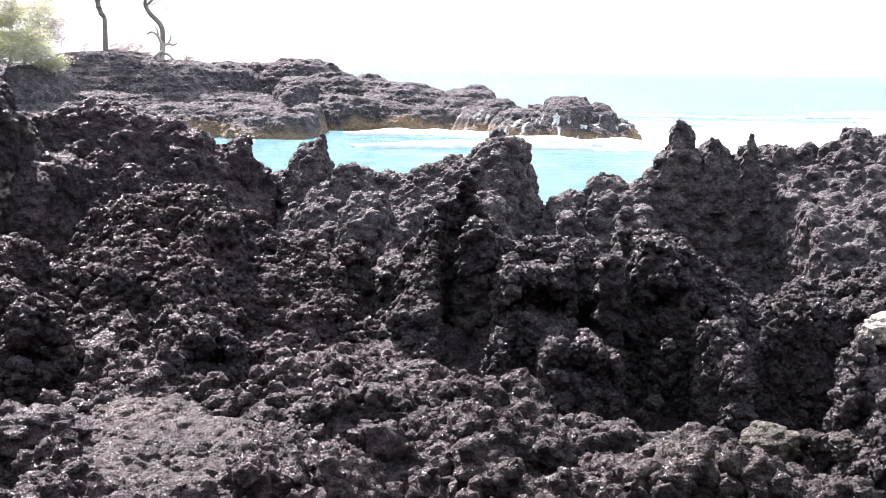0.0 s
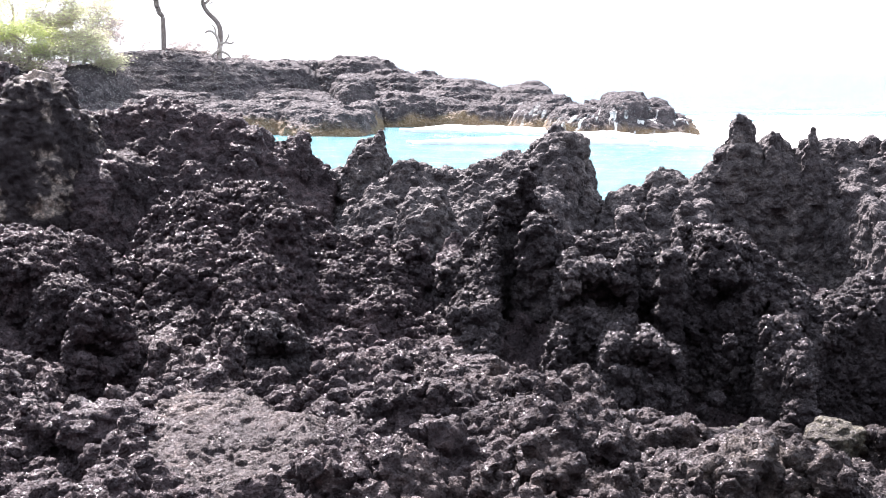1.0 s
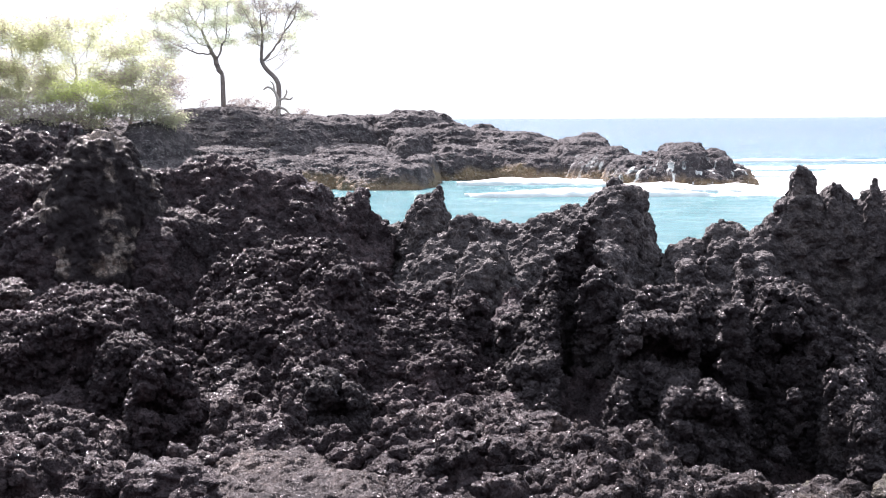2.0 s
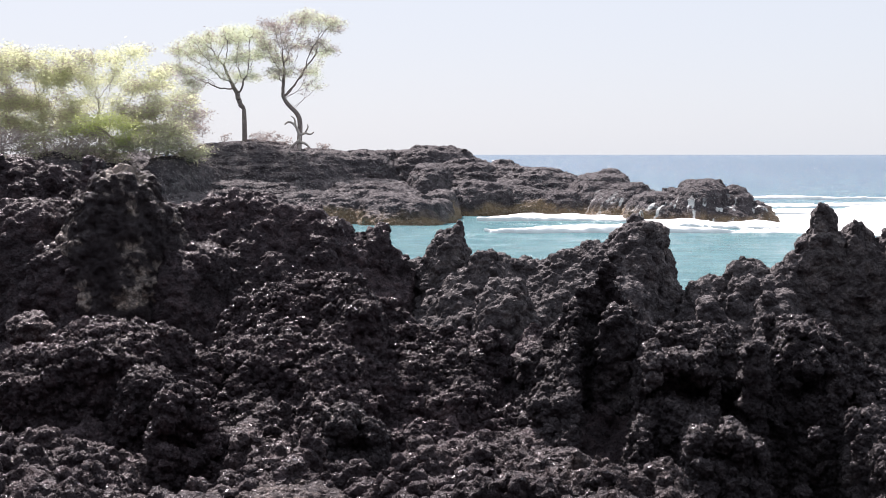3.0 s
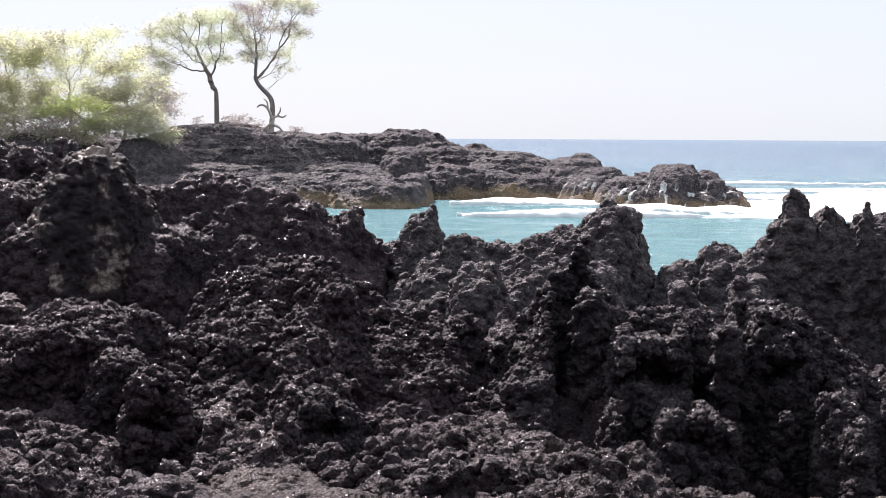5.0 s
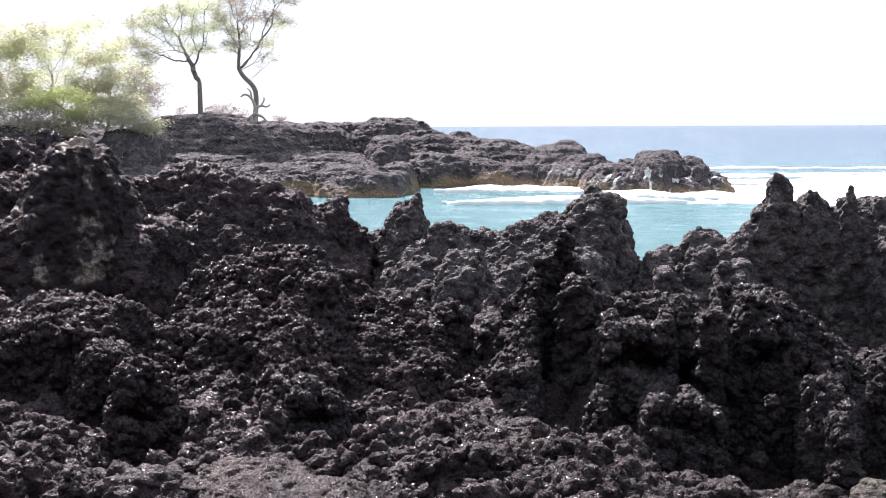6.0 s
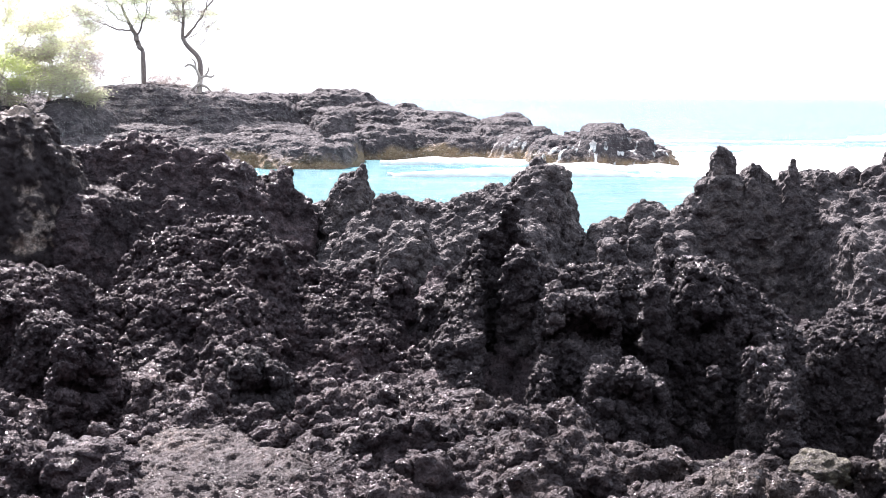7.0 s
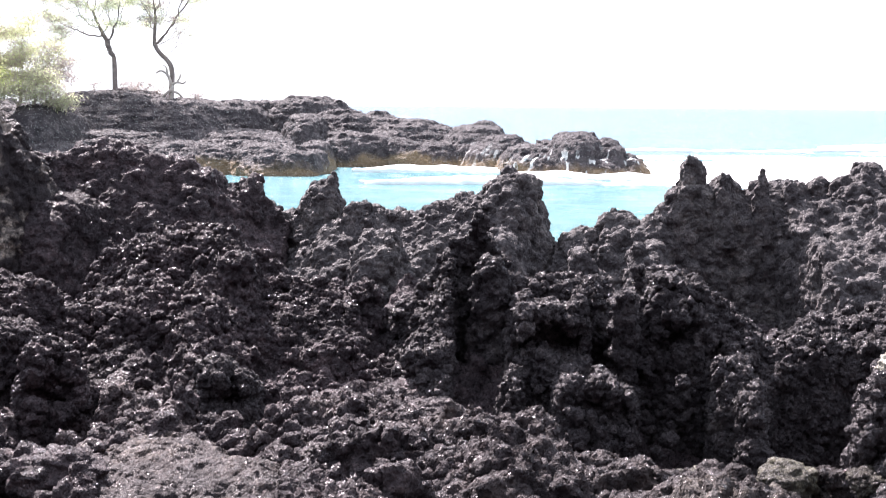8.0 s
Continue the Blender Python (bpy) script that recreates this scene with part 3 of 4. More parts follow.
v, q = rock_surface((-58, 86, -1.2), (16, 134, 8), 0.15, head_height, [(0.7, 0.15), (0.38, 0.14), (0.25, 0.08)], 33, (), (1.25, 0.26), squash=2.8)
tagged(new("headland", mesh_of("headland", v, q, LAVA_HEAD)), "long low headland of layered dark lava running into the sea", "headland", kind="structure")

# ---- outcrops on the shelf ----
outcrop("lava_outcrop", "broad dark lava ridge with a ragged crest above the cove", (-7.2, 10.2, 2.4), (-1.1, 14.8, 5.2), 0.02, 2.5, [
    (-4.11, 12, 3.75, 0.98, 1, 6), (-3.24, 12, 3.70, 0.42, 0.9, 6), (-4.71, 12.3, 4.05, 0.67, 1, 5),
], KNOBS, 101, LAVA_MID, boulders=150, sizes=(0.05, 0.17), rough=0.02, lump=(0.22, 0.085), crests=[[
    (12.5, 1, 0.35, [(-6.22, 4.43), (-5.71, 4.37), (-5.29, 4.43), (-4.88, 4.39), (-4.63, 4.39), (-4.47, 4.25)]),
    (12.3, 1, 0.35, [(-4.32, 4.26), (-4.28, 4.45), (-4.24, 4.45), (-4.22, 4.26), (-4.19, 4.09)]),
    (12.5, 1, 0.45, [(-4.08, 3.93), (-3.72, 4.01), (-3.56, 3.96), (-3.42, 4.03)]),
    (12.7, 0.8, 0.9, [(-3.27, 4.13), (-3.19, 4.09), (-2.91, 4.14), (-2.70, 4.08), (-2.40, 4.01), (-2.12, 3.93)]),
    (12.9, 0.7, 1, [(-2.07, 3.86), (-2.03, 3.75), (-1.91, 3.73), (-1.81, 3.84), (-1.73, 3.83), (-1.71, 3.69), (-1.58, 3.53), (-1.47, 3.37)]),
]])
outcrop("lava_outcrop", "cone shaped lava rock with a pale crusted top", (-5.2, 10.4, 2.4), (-2.3, 13.2, 4.8), 0.016, 2.5, [
    (-3.82, 11.9, 4.39, 0.88, 1, 2),
], KNOBS, 112, LAVA_CRUST, rough=0.03, lump=(0.2, 0.06), boulders=5, sizes=(0.04, 0.09))
outcrop("lava_outcrop", "dark lava pinnacle with one upright side before the cove", (-2.3, 12.0, 2.4), (-0.75, 13.9, 4.3), 0.016, 2.5, (), KNOBS, 102, LAVA_HAZED, [(-1.07, 13, 3.9, 0.6, 0.24, 0.015, 0.14, 0)], boulders=12, sizes=(0.05, 0.15), rough=0.02, lump=(0.2, 0.06), crests=[[
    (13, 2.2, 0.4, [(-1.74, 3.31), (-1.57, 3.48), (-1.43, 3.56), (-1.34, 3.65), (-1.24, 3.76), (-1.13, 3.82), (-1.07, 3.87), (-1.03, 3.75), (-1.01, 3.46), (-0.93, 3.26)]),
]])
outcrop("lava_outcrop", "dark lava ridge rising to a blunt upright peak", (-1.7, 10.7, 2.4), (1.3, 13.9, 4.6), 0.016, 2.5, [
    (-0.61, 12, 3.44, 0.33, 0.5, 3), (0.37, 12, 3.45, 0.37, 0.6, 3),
], KNOBS, 103, LAVA_HAZED, boulders=60, sizes=(0.05, 0.17), rough=0.02, lump=(0.2, 0.075), crests=[[
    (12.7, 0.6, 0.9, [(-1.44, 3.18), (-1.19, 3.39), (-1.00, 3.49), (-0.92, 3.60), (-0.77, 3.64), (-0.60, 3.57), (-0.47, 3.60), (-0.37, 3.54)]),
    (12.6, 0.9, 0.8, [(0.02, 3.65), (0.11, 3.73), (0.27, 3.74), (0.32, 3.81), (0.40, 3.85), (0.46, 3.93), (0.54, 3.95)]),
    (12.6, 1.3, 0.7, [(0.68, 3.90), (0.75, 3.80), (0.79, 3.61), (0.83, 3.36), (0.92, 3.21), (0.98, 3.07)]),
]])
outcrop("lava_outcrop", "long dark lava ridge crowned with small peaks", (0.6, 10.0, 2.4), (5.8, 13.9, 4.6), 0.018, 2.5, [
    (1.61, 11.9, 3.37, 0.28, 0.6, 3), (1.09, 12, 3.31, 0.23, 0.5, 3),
], KNOBS, 104, LAVA_HAZED, [(2.03, 12.4, 4.09, 0.7, 0.15, 0.02, 0.03, 0), (2.31, 12.4, 3.96, 0.6, 0.17, 0.015, 0, 0), (2.65, 12.4, 3.98, 0.6, 0.14, 0.015, 0, 0), (2.90, 12.5, 3.89, 0.55, 0.14, 0.04, 0, 0), (3.14, 12.5, 3.88, 0.55, 0.12, 0.04, 0, 0), (3.30, 12.5, 3.89, 0.55, 0.13, 0.04, 0, 0)], boulders=130, sizes=(0.05, 0.18), rough=0.02, lump=(0.22, 0.085), crests=[[
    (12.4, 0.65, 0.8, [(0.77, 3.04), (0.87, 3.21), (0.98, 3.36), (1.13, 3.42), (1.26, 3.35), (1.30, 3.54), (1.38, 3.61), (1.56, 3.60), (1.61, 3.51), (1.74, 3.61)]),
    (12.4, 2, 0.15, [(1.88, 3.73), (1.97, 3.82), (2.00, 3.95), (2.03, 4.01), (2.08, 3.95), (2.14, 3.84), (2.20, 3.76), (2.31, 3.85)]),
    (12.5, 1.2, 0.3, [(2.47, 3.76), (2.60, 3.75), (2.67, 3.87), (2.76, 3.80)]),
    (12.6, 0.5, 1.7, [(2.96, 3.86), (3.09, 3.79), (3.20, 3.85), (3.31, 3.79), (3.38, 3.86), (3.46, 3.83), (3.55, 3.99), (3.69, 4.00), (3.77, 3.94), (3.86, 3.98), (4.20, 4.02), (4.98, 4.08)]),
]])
outcrop("lava_mound", "large black clinker mound glinting on top", (-2.9, 6.9, 2.5), (0.3, 10.6, 4.0), 0.0108, 2.6, (), FINE, 105, LAVA_MID, [(-1.33, 8.9, 3.58, 0.45, 0.13, 0.09, 0, 0), (-1.52, 9.2, 3.68, 0.3, 0.13, 0.07, 0, 0)], 150, (0.04, 0.14), rough=0.03, lump=(0.17, 0.1), hollows=[
    (-1.22, 8.35, 3.36, 0.08, 0.22, 0.05), (-0.89, 8.1, 3.24, 0.08, 0.22, 0.04), (-1.80, 8.4, 3.35, 0.09, 0.25, 0.05), (-1.48, 8.1, 3.23, 0.10, 0.25, 0.04), (-0.58, 8.2, 3.19, 0.07, 0.25, 0.04), (-1.06, 7.9, 3.11, 0.07, 0.22, 0.04),
], crests=[[
    (9.3, 0.55, 1.7, [(-2.43, 3.15), (-2.33, 3.36), (-2.18, 3.53), (-2.03, 3.62), (-1.84, 3.67), (-1.62, 3.66)]),
    (9.1, 0.45, 2.3, [(-1.45, 3.63), (-1.36, 3.53), (-1.22, 3.40), (-1.04, 3.34), (-0.86, 3.32), (-0.68, 3.26), (-0.54, 3.35), (-0.46, 3.24), (-0.38, 3.12), (-0.32, 2.99)]),
]])
outcrop("lava_mound", "low black clinker mound with sunlit knobs", (-4.1, 7.4, 2.5), (-1.6, 9.6, 4.0), 0.0125, 2.6, [
    (-2.51, 8.25, 3.24, 0.26, 0.4, 3),
], FINE, 106, LAVA_MID, (), 60, (0.05, 0.16), rough=0.03, lump=(0.2, 0.1), crests=[[
    (8.7, 0.5, 0.3, [(-4.01, 3.17), (-3.65, 3.23), (-3.43, 3.25), (-3.28, 3.34), (-3.14, 3.40), (-2.96, 3.44), (-2.75, 3.42), (-2.60, 3.40), (-2.48, 3.38), (-2.39, 3.28), (-2.29, 3.20), (-2.18, 3.09)]),
]])
outcrop("lava_boulder", "rounded black clinker boulder on the lava ground", (-2.7, 7.0, 2.4), (-1.5, 8.5, 3.6), 0.011, 2.5, [
    (-2.21, 7.8, 3.19, 0.18, 0.32, 4), (-2.09, 7.8, 3.11, 0.14, 0.3, 3),
], FINE, 107, LAVA_MID, (), 8, (0.04, 0.1), rough=0.04, lump=(0.16, 0.07), hollows=[(-2.10, 7.45, 2.95, 0.19, 0.3, 0.10)])
outcrop("lava_boulder", "black clinker boulder with an undercut front", (-1.7, 7.0, 2.4), (-0.5, 8.5, 3.6), 0.011, 2.5, [
    (-1.27, 7.8, 3.14, 0.14, 0.3, 4), (-1.14, 7.8, 3.06, 0.12, 0.3, 3),
], FINE, 108, LAVA_SHADED, (), 8, (0.04, 0.1), rough=0.04, lump=(0.16, 0.07), hollows=[(-1.19, 7.5, 2.92, 0.19, 0.25, 0.09)])
outcrop("lava_outcrop", "jagged black clinker ridge with a broken pinnacle", (-0.95, 7.0, 1.9), (2.4, 9.9, 4.0), 0.0115, 2.0, [
    (-0.16, 8.3, 3.05, 0.29, 0.7, 1.8), (0.43, 8.5, 3.39, 0.13, 0.35, 5), (0.56, 8.5, 3.38, 0.18, 0.4, 5), (0.71, 8.5, 3.31, 0.12, 0.4, 5), (0.68, 7.9, 3.05, 0.15, 0.3, 4), (0.83, 7.9, 3.04, 0.15, 0.3, 4),
    (0.96, 7.9, 2.96, 0.11, 0.3, 3), (0.34, 8, 2.96, 0.09, 0.25, 3), (1.27, 8.1, 3.01, 0.13, 0.25, 3),
], FINE, 109, LAVA_SHADED, [(0.24, 8.7, 3.57, 0.8, 0.15, 0.09, 0, 0), (1.02, 8.5, 3.41, 0.8, 0.1, 0.06, 0, 0)], 150, (0.05, 0.15), rough=0.03, lump=(0.2, 0.12), hollows=[
    (0.57, 8.1, 3.14, 0.30, 0.55, 0.13), (1.39, 8.3, 3.15, 0.21, 0.55, 0.14), (0.81, 7.5, 2.86, 0.25, 0.45, 0.10), (0.16, 8.2, 3.07, 0.08, 0.5, 0.29), (1.08, 8.2, 3.12, 0.11, 0.5, 0.13), (0.33, 7.7, 2.83, 0.21, 0.4, 0.11),
    (1.19, 7.3, 2.93, 0.20, 0.4, 0.09), (1.59, 8.2, 3.00, 0.16, 0.5, 0.10),
], crests=[[
    (8.9, 0.55, 1.2, [(-0.52, 2.81), (-0.38, 3.13), (-0.24, 3.28), (-0.10, 3.37), (-0.02, 3.49)]),
    (9, 2.5, 0.6, [(0.03, 3.58), (0.07, 3.64), (0.14, 3.62), (0.22, 3.63), (0.28, 3.56), (0.33, 3.47)]),
    (8.8, 0.8, 0.25, [(0.37, 3.39), (0.44, 3.35)]),
    (8.9, 0.8, 0.25, [(0.59, 3.39), (0.69, 3.43), (0.86, 3.42), (0.98, 3.34)]),
    (8.8, 3, 0.5, [(1.03, 3.33), (1.06, 3.37), (1.11, 3.26)]),
    (8.9, 0.8, 0.28, [(1.22, 3.36), (1.29, 3.44), (1.43, 3.44), (1.58, 3.36)]),
    (8.9, 0.7, 0.3, [(1.71, 3.25), (1.85, 3.12), (2.01, 3.08), (2.26, 3.06)]),
]])
outcrop("lava_outcrop", "low black clinker outcrop beside the shaded hollow", (1.5, 7.0, 1.9), (3.9, 10.2, 3.9), 0.0135, 2.0, [
    (1.70, 8, 2.89, 0.12, 0.3, 4), (1.63, 8.3, 2.96, 0.15, 0.35, 4),
], FINE, 110, LAVA_SHADED, (), 70, (0.05, 0.15), rough=0.03, lump=(0.2, 0.12), crests=[[
    (9, 0.7, 0.35, [(1.44, 2.95), (1.61, 3.09), (1.77, 3.17), (1.86, 3.12), (1.97, 3.03), (2.06, 3.00), (2.14, 3.06), (2.21, 3.13), (2.36, 3.15), (2.50, 3.13), (2.60, 3.18)]),
    (9, 0.7, 0.5, [(2.70, 3.25), (2.91, 3.29), (3.27, 3.30)]),
]])
outcrop("lava_outcrop", "knobbly lava rock with a pale crusted top", (1.5, 5.0, 2.5), (2.9, 6.9, 3.9), 0.011, 2.6, [
    (1.93, 6.20, 3.38, 0.15, 0.4, 3), (2.08, 6.20, 3.46, 0.22, 0.5, 3), (1.81, 5.90, 3.22, 0.14, 0.4, 2.5), (1.85, 5.60, 3.24, 0.26, 0.4, 2.5),
], FINE, 111, LAVA_SHADED, (), 30)


# ---- surf ----
def surf(name, label, low, high, step, bands, seed, tall=0.3, fill=0.0):
    """Foam lying on the water: bands of (x, y, half length, half width, lean), ragged at the edges."""
    def height(X, Y):
        flat = np.stack([X.ravel() * 0.3, Y.ravel(), 0 * X.ravel()], 1)
        m = np.full(X.shape, -9.0)
        for x, y, rx, ry, lean in bands:
            m = np.maximum(m, 1 - np.hypot((X - x) / rx, (Y - y - lean * (X - x)) / ry))
        m = m + fill + 0.95 * cloud(flat, 2.6, seed, 5).reshape(X.shape)
        return np.where(m > 0.12, 0.1 + tall * np.minimum(m, 1), low[2] - 1)
    v, q = rock_surface(low, high, step, height, [(0.5, 0.07)], seed, (), (1.3, 0.07))
    return tagged(new(name, mesh_of(name, v, q, FOAM)), label, "surf", kind="stuff")


surf("surf_foam", "white surf washing along the foot of the headland", (-18, 76, -0.3), (16, 112, 0.9), 0.16, [
    (-3.4, 98.5, 4.6, 2.2, 0.0), (2.2, 97.0, 4.0, 2.6, -0.3), (6.5, 91.0, 4.0, 1.8, -0.2), (10.8, 89.0, 4.0, 2.2, 0.0), (4.0, 82.5, 6.0, 0.5, 0.02),
], 401, 0.4, 0.12)
surf("surf_foam", "broad white patch of broken waves beyond the point", (5, 78, -0.3), (72, 142, 0.8), 0.25, [
    (17.0, 90.0, 6.0, 7.0, 0.0), (27.0, 101.0, 12.0, 17.0, 0.0), (42.0, 107.0, 18.0, 22.0, 0.1), (58.0, 112.0, 15.0, 22.0, 0.1),
], 402, 0.15, 0.5)
surf("surf_foam", "thin white crests of waves farther out", (12, 136, -0.3), (62, 176, 0.9), 0.25, [
    (24.0, 146.0, 9.0, 1.6, 0.05), (46.0, 152.0, 12.0, 2.5, 0.05), (52.0, 166.0, 9.0, 1.5, 0.0),
], 403)


# ---- droplets added over the cove to stand in for haze ----
def hang_haze(label, low, high, count, size, seed):
    """Fine white droplets, thinning out upwards, added to veil the headland as haze would."""
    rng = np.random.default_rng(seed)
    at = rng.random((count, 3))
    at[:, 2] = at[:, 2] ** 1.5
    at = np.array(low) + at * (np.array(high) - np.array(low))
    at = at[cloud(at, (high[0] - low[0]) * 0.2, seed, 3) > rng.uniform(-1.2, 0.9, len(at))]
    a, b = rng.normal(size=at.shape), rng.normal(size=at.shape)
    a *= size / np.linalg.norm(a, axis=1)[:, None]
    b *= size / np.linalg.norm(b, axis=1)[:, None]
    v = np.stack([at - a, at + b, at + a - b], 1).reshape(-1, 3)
    return tagged(new("haze_drops", mesh_of("haze_drops", v, np.arange(len(v)).reshape(-1, 3), HAZE_DROPS, False)), label, "sea spray", kind="stuff")


hang_haze("white droplets over the cove standing in for haze", (-45, 62, 0), (30, 86, 8), 450000, 0.0055, 601)


# ---- trees on the headland ----
def tubes(nodes, parents, radii, sides=5, over=1.0):
    """Tapered tubes from every node to its parent."""
    child = np.array([k for k in range(len(nodes)) if parents[k] >= 0])
    a, b = nodes[np.array(parents)[child]], nodes[child]
    ra, rb = np.minimum(radii[np.array(parents)[child]], radii[child] * 1.5), radii[child]
    a, b = b + (a - b) * over, a + (b - a) * over
    d = (b - a) / np.maximum(np.linalg.norm(b - a, axis=1), 1e-6)[:, None]
    side = np.cross(d, np.where(np.abs(d[:, 2:]) > 0.9, (1.0, 0, 0), (0, 0, 1.0)))
    side /= np.linalg.norm(side, axis=1)[:, None]
    up = np.cross(d, side)
    v, q = [], []
    for k in range(sides):
        c, s = math.cos(2 * math.pi * k / sides), math.sin(2 * math.pi * k / sides)
        v += [a + (side * c + up * s) * ra[:, None], b + (side * c + up * s) * rb[:, None]]
    n = len(child)
    v = np.stack(v, 1).reshape(-1, 3)
    base = np.arange(n)[:, None] * sides * 2
    for k in range(sides):
        j = (k + 1) % sides
        q.append(base + np.array([[2 * k, 2 * j, 2 * j + 1, 2 * k + 1]]))
    return v, np.concatenate(q)


def grow(stem, crowns, count, seed, step=0.28):
    """Branches that reach from a stem out to points strewn through the crown's ellipsoids (x, y, z, rx, ry, rz)."""
    rng = np.random.default_rng(seed)
    pts = []
    weight = np.array([c[3] * c[4] * c[5] for c in crowns])
    for c, share in zip(crowns, weight / weight.sum()):
        g = rng.normal(size=(max(8, int(count * share)), 3))
        g = g / np.linalg.norm(g, axis=1)[:, None] * rng.random((len(g), 1)) ** 0.42
        pts.append(np.array(c[:3]) + g * np.array(c[3:]))
    goal = np.concatenate(pts)
    nodes, parents = [], []
    for _ in range(2):
        stem = [stem[0]] + [tuple(np.array(a) * (1 - w) + np.array(b) * w) for a, b in zip(stem[:-1], stem[1:]) for w in (0.25, 0.75)] + [stem[-1]]
    for a, b in zip(stem[:-1], stem[1:]):
        a, b = np.array(a, float), np.array(b, float)
        m = max(2, int(np.linalg.norm(b - a) / step))
        for k in range(m):
            nodes.append(a + (b - a) * k / m)
            parents.append(len(nodes) - 2)
    nodes.append(np.array(stem[-1], float))
    parents.append(len(nodes) - 2)
    first = len(nodes)
    for _ in range(90):
        if len(goal) == 0:
            break
        N = np.array(nodes)
        d = np.linalg.norm(goal[:, None] - N[None, first // 2:], axis=2)
        near = d.argmin(1) + first // 2
        goal_d = d.min(1)
        goal, near = goal[goal_d > step * 1.3], near[goal_d > step * 1.3]
        for k in np.unique(near):
            pull = goal[near == k] - N[k]
            pull = (pull / np.linalg.norm(pull, axis=1)[:, None]).mean(0) + rng.normal(0, 0.16, 3)
            nodes.append(N[k] + pull / np.linalg.norm(pull) * step)
            parents.append(int(k))
    N = np.array(nodes)
    load = np.zeros(len(N))
    for k in range(len(N) - 1, 0, -1):
        load[k] = max(load[k], 1.0)
        if parents[k] >= 0:
            load[parents[k]] += load[k]
    return N, parents, load, first


def leaves(tips, per, spread, size, rng):
    """Small narrow leaf sprays round the tips of twigs."""
    at = np.repeat(tips, per, 0) + rng.normal(0, 1, (len(tips) * per, 3)) * np.array((spread, spread, spread * 0.6))
    d = rng.normal(0, 1, at.shape) * np.array((1, 1, 0.6)) + np.array((0, 0, -0.15))
    d /= np.linalg.norm(d, axis=1)[:, None]
    w = np.cross(d, rng.normal(0, 1, at.shape))
    w /= np.linalg.norm(w, axis=1)[:, None]
    l = size * rng.uniform(0.6, 1.4, (len(at), 1))
    v = np.stack([at - d * l, at + w * l * 0.24, at + d * l, at - w * l * 0.24], 1).reshape(-1, 3)
    return v, np.arange(len(v)).reshape(-1, 4)


def tree(name, label, category, stem, crowns, count, seed, thick, leaf_sets, bark, group="", twig=0.009, spread=0.25):
    """A tree: trunk, each limb, and leaf sprays of one or more materials (material, share of tips, sprays a tip, size)."""
    rng = np.random.default_rng(seed)
    stem = [(*stem[0][:2], stem[0][2] - 0.4)] + list(stem)  # rooted in the lava
    N, parents, load, first = grow(stem, crowns, count, seed)
    radii = np.maximum(twig, thick * (load / load.max()) ** 0.68)
    radii[:first] = thick * np.linspace(1.15, 0.75, first)
    root = new(name)
    root.matrix_basis = pose(*stem[0])
    tagged(root, label, category, group)
    o = np.array(stem[0])
    v, q = tubes(N[:first], parents[:first], radii[:first], 9, 1.12)
    part("trunk", mesh_of("trunk", v - o, q, bark), root)
    limb = np.arange(len(N))
    for k in range(first, len(N)):
        limb[k] = limb[parents[k]] if parents[k] >= first else k
    for l in np.unique(limb[first:]):
        cut = [p if k >= first and limb[k] == l else -1 for k, p in enumerate(parents)]
        v, q = tubes(N, cut, radii, 5)
        part("limb", mesh_of("limb", v - o, q, bark), root)
    tips = N[first:][load[first:] < 5]
    for mat, share, per, size in leaf_sets:
        some = tips[cloud(tips, 2.2, seed + int(size * 1000), 2) > 1 - 2 * share] if share < 1 else tips
        if len(some):
            v, q = leaves(some, per, spread, size, rng)
            part("foliage", mesh_of("foliage", v - o, q, mat, False), root)
    return root


tree("thorn_tree", "open crowned thorn tree with pale olive leaves, upright trunk", "tree",
     [(-26.29, 113.00, 4.98), (-26.30, 113.00, 6.80), (-26.33, 113.00, 8.00)],
     [(-28.80, 113, 13.56, 2.64, 2.4, 0.57), (-26.32, 113, 14.08, 1.98, 2.4, 0.62), (-30.62, 113, 12.60, 1.98, 2.4, 0.53), (-31.55, 113, 11.28, 1.54, 2.4, 0.48), (-28.15, 113, 11.84, 2.20, 2.4, 0.62), (-29.75, 113, 10.22, 1.76, 2.4, 0.44), (-25.66, 113, 12.23, 1.32, 2.4, 0.53), (-30.76, 113, 8.98, 1.10, 2.4, 0.35), (-28.16, 113, 10.65, 1.85, 2.4, 0.62), (-26.13, 113, 10.52, 1.23, 2.4, 0.62)], 640, 501, 0.21,
     [(LEAF_TREE, 0.68, 70, 0.064), (TWIG, 0.55, 18, 0.1)], BARK, "thorn trees on the headland", 0.014)
tree("thorn_tree", "thorn tree with a crooked trunk and a half bare crown", "tree",
     [(-21.86, 112.50, 4.96), (-21.71, 112.50, 6.85), (-21.92, 112.50, 7.62), (-22.78, 112.50, 8.38), (-23.12, 112.50, 9.06)],
     [(-23.74, 112.5, 14.46, 1.54, 2.4, 0.66), (-21.07, 112.5, 15.05, 1.75, 2.4, 0.66), (-19.08, 112.5, 14.39, 1.10, 2.4, 0.61), (-21.97, 112.5, 13.10, 2.19, 2.4, 0.66), (-19.75, 112.5, 12.65, 1.32, 2.4, 0.57), (-23.32, 112.5, 12.01, 1.32, 2.4, 0.53), (-21.32, 112.5, 10.91, 1.32, 2.4, 0.48), (-24.42, 112.5, 13.11, 1.10, 2.4, 0.53), (-23.33, 112.5, 10.79, 1.23, 2.4, 0.44), (-20.88, 112.5, 9.91, 0.79, 2.4, 0.31)], 680, 502, 0.2,
     [(LEAF_TREE, 0.5, 62, 0.064), (TWIG, 0.65, 20, 0.1)], BARK, "thorn trees on the headland", 0.014)
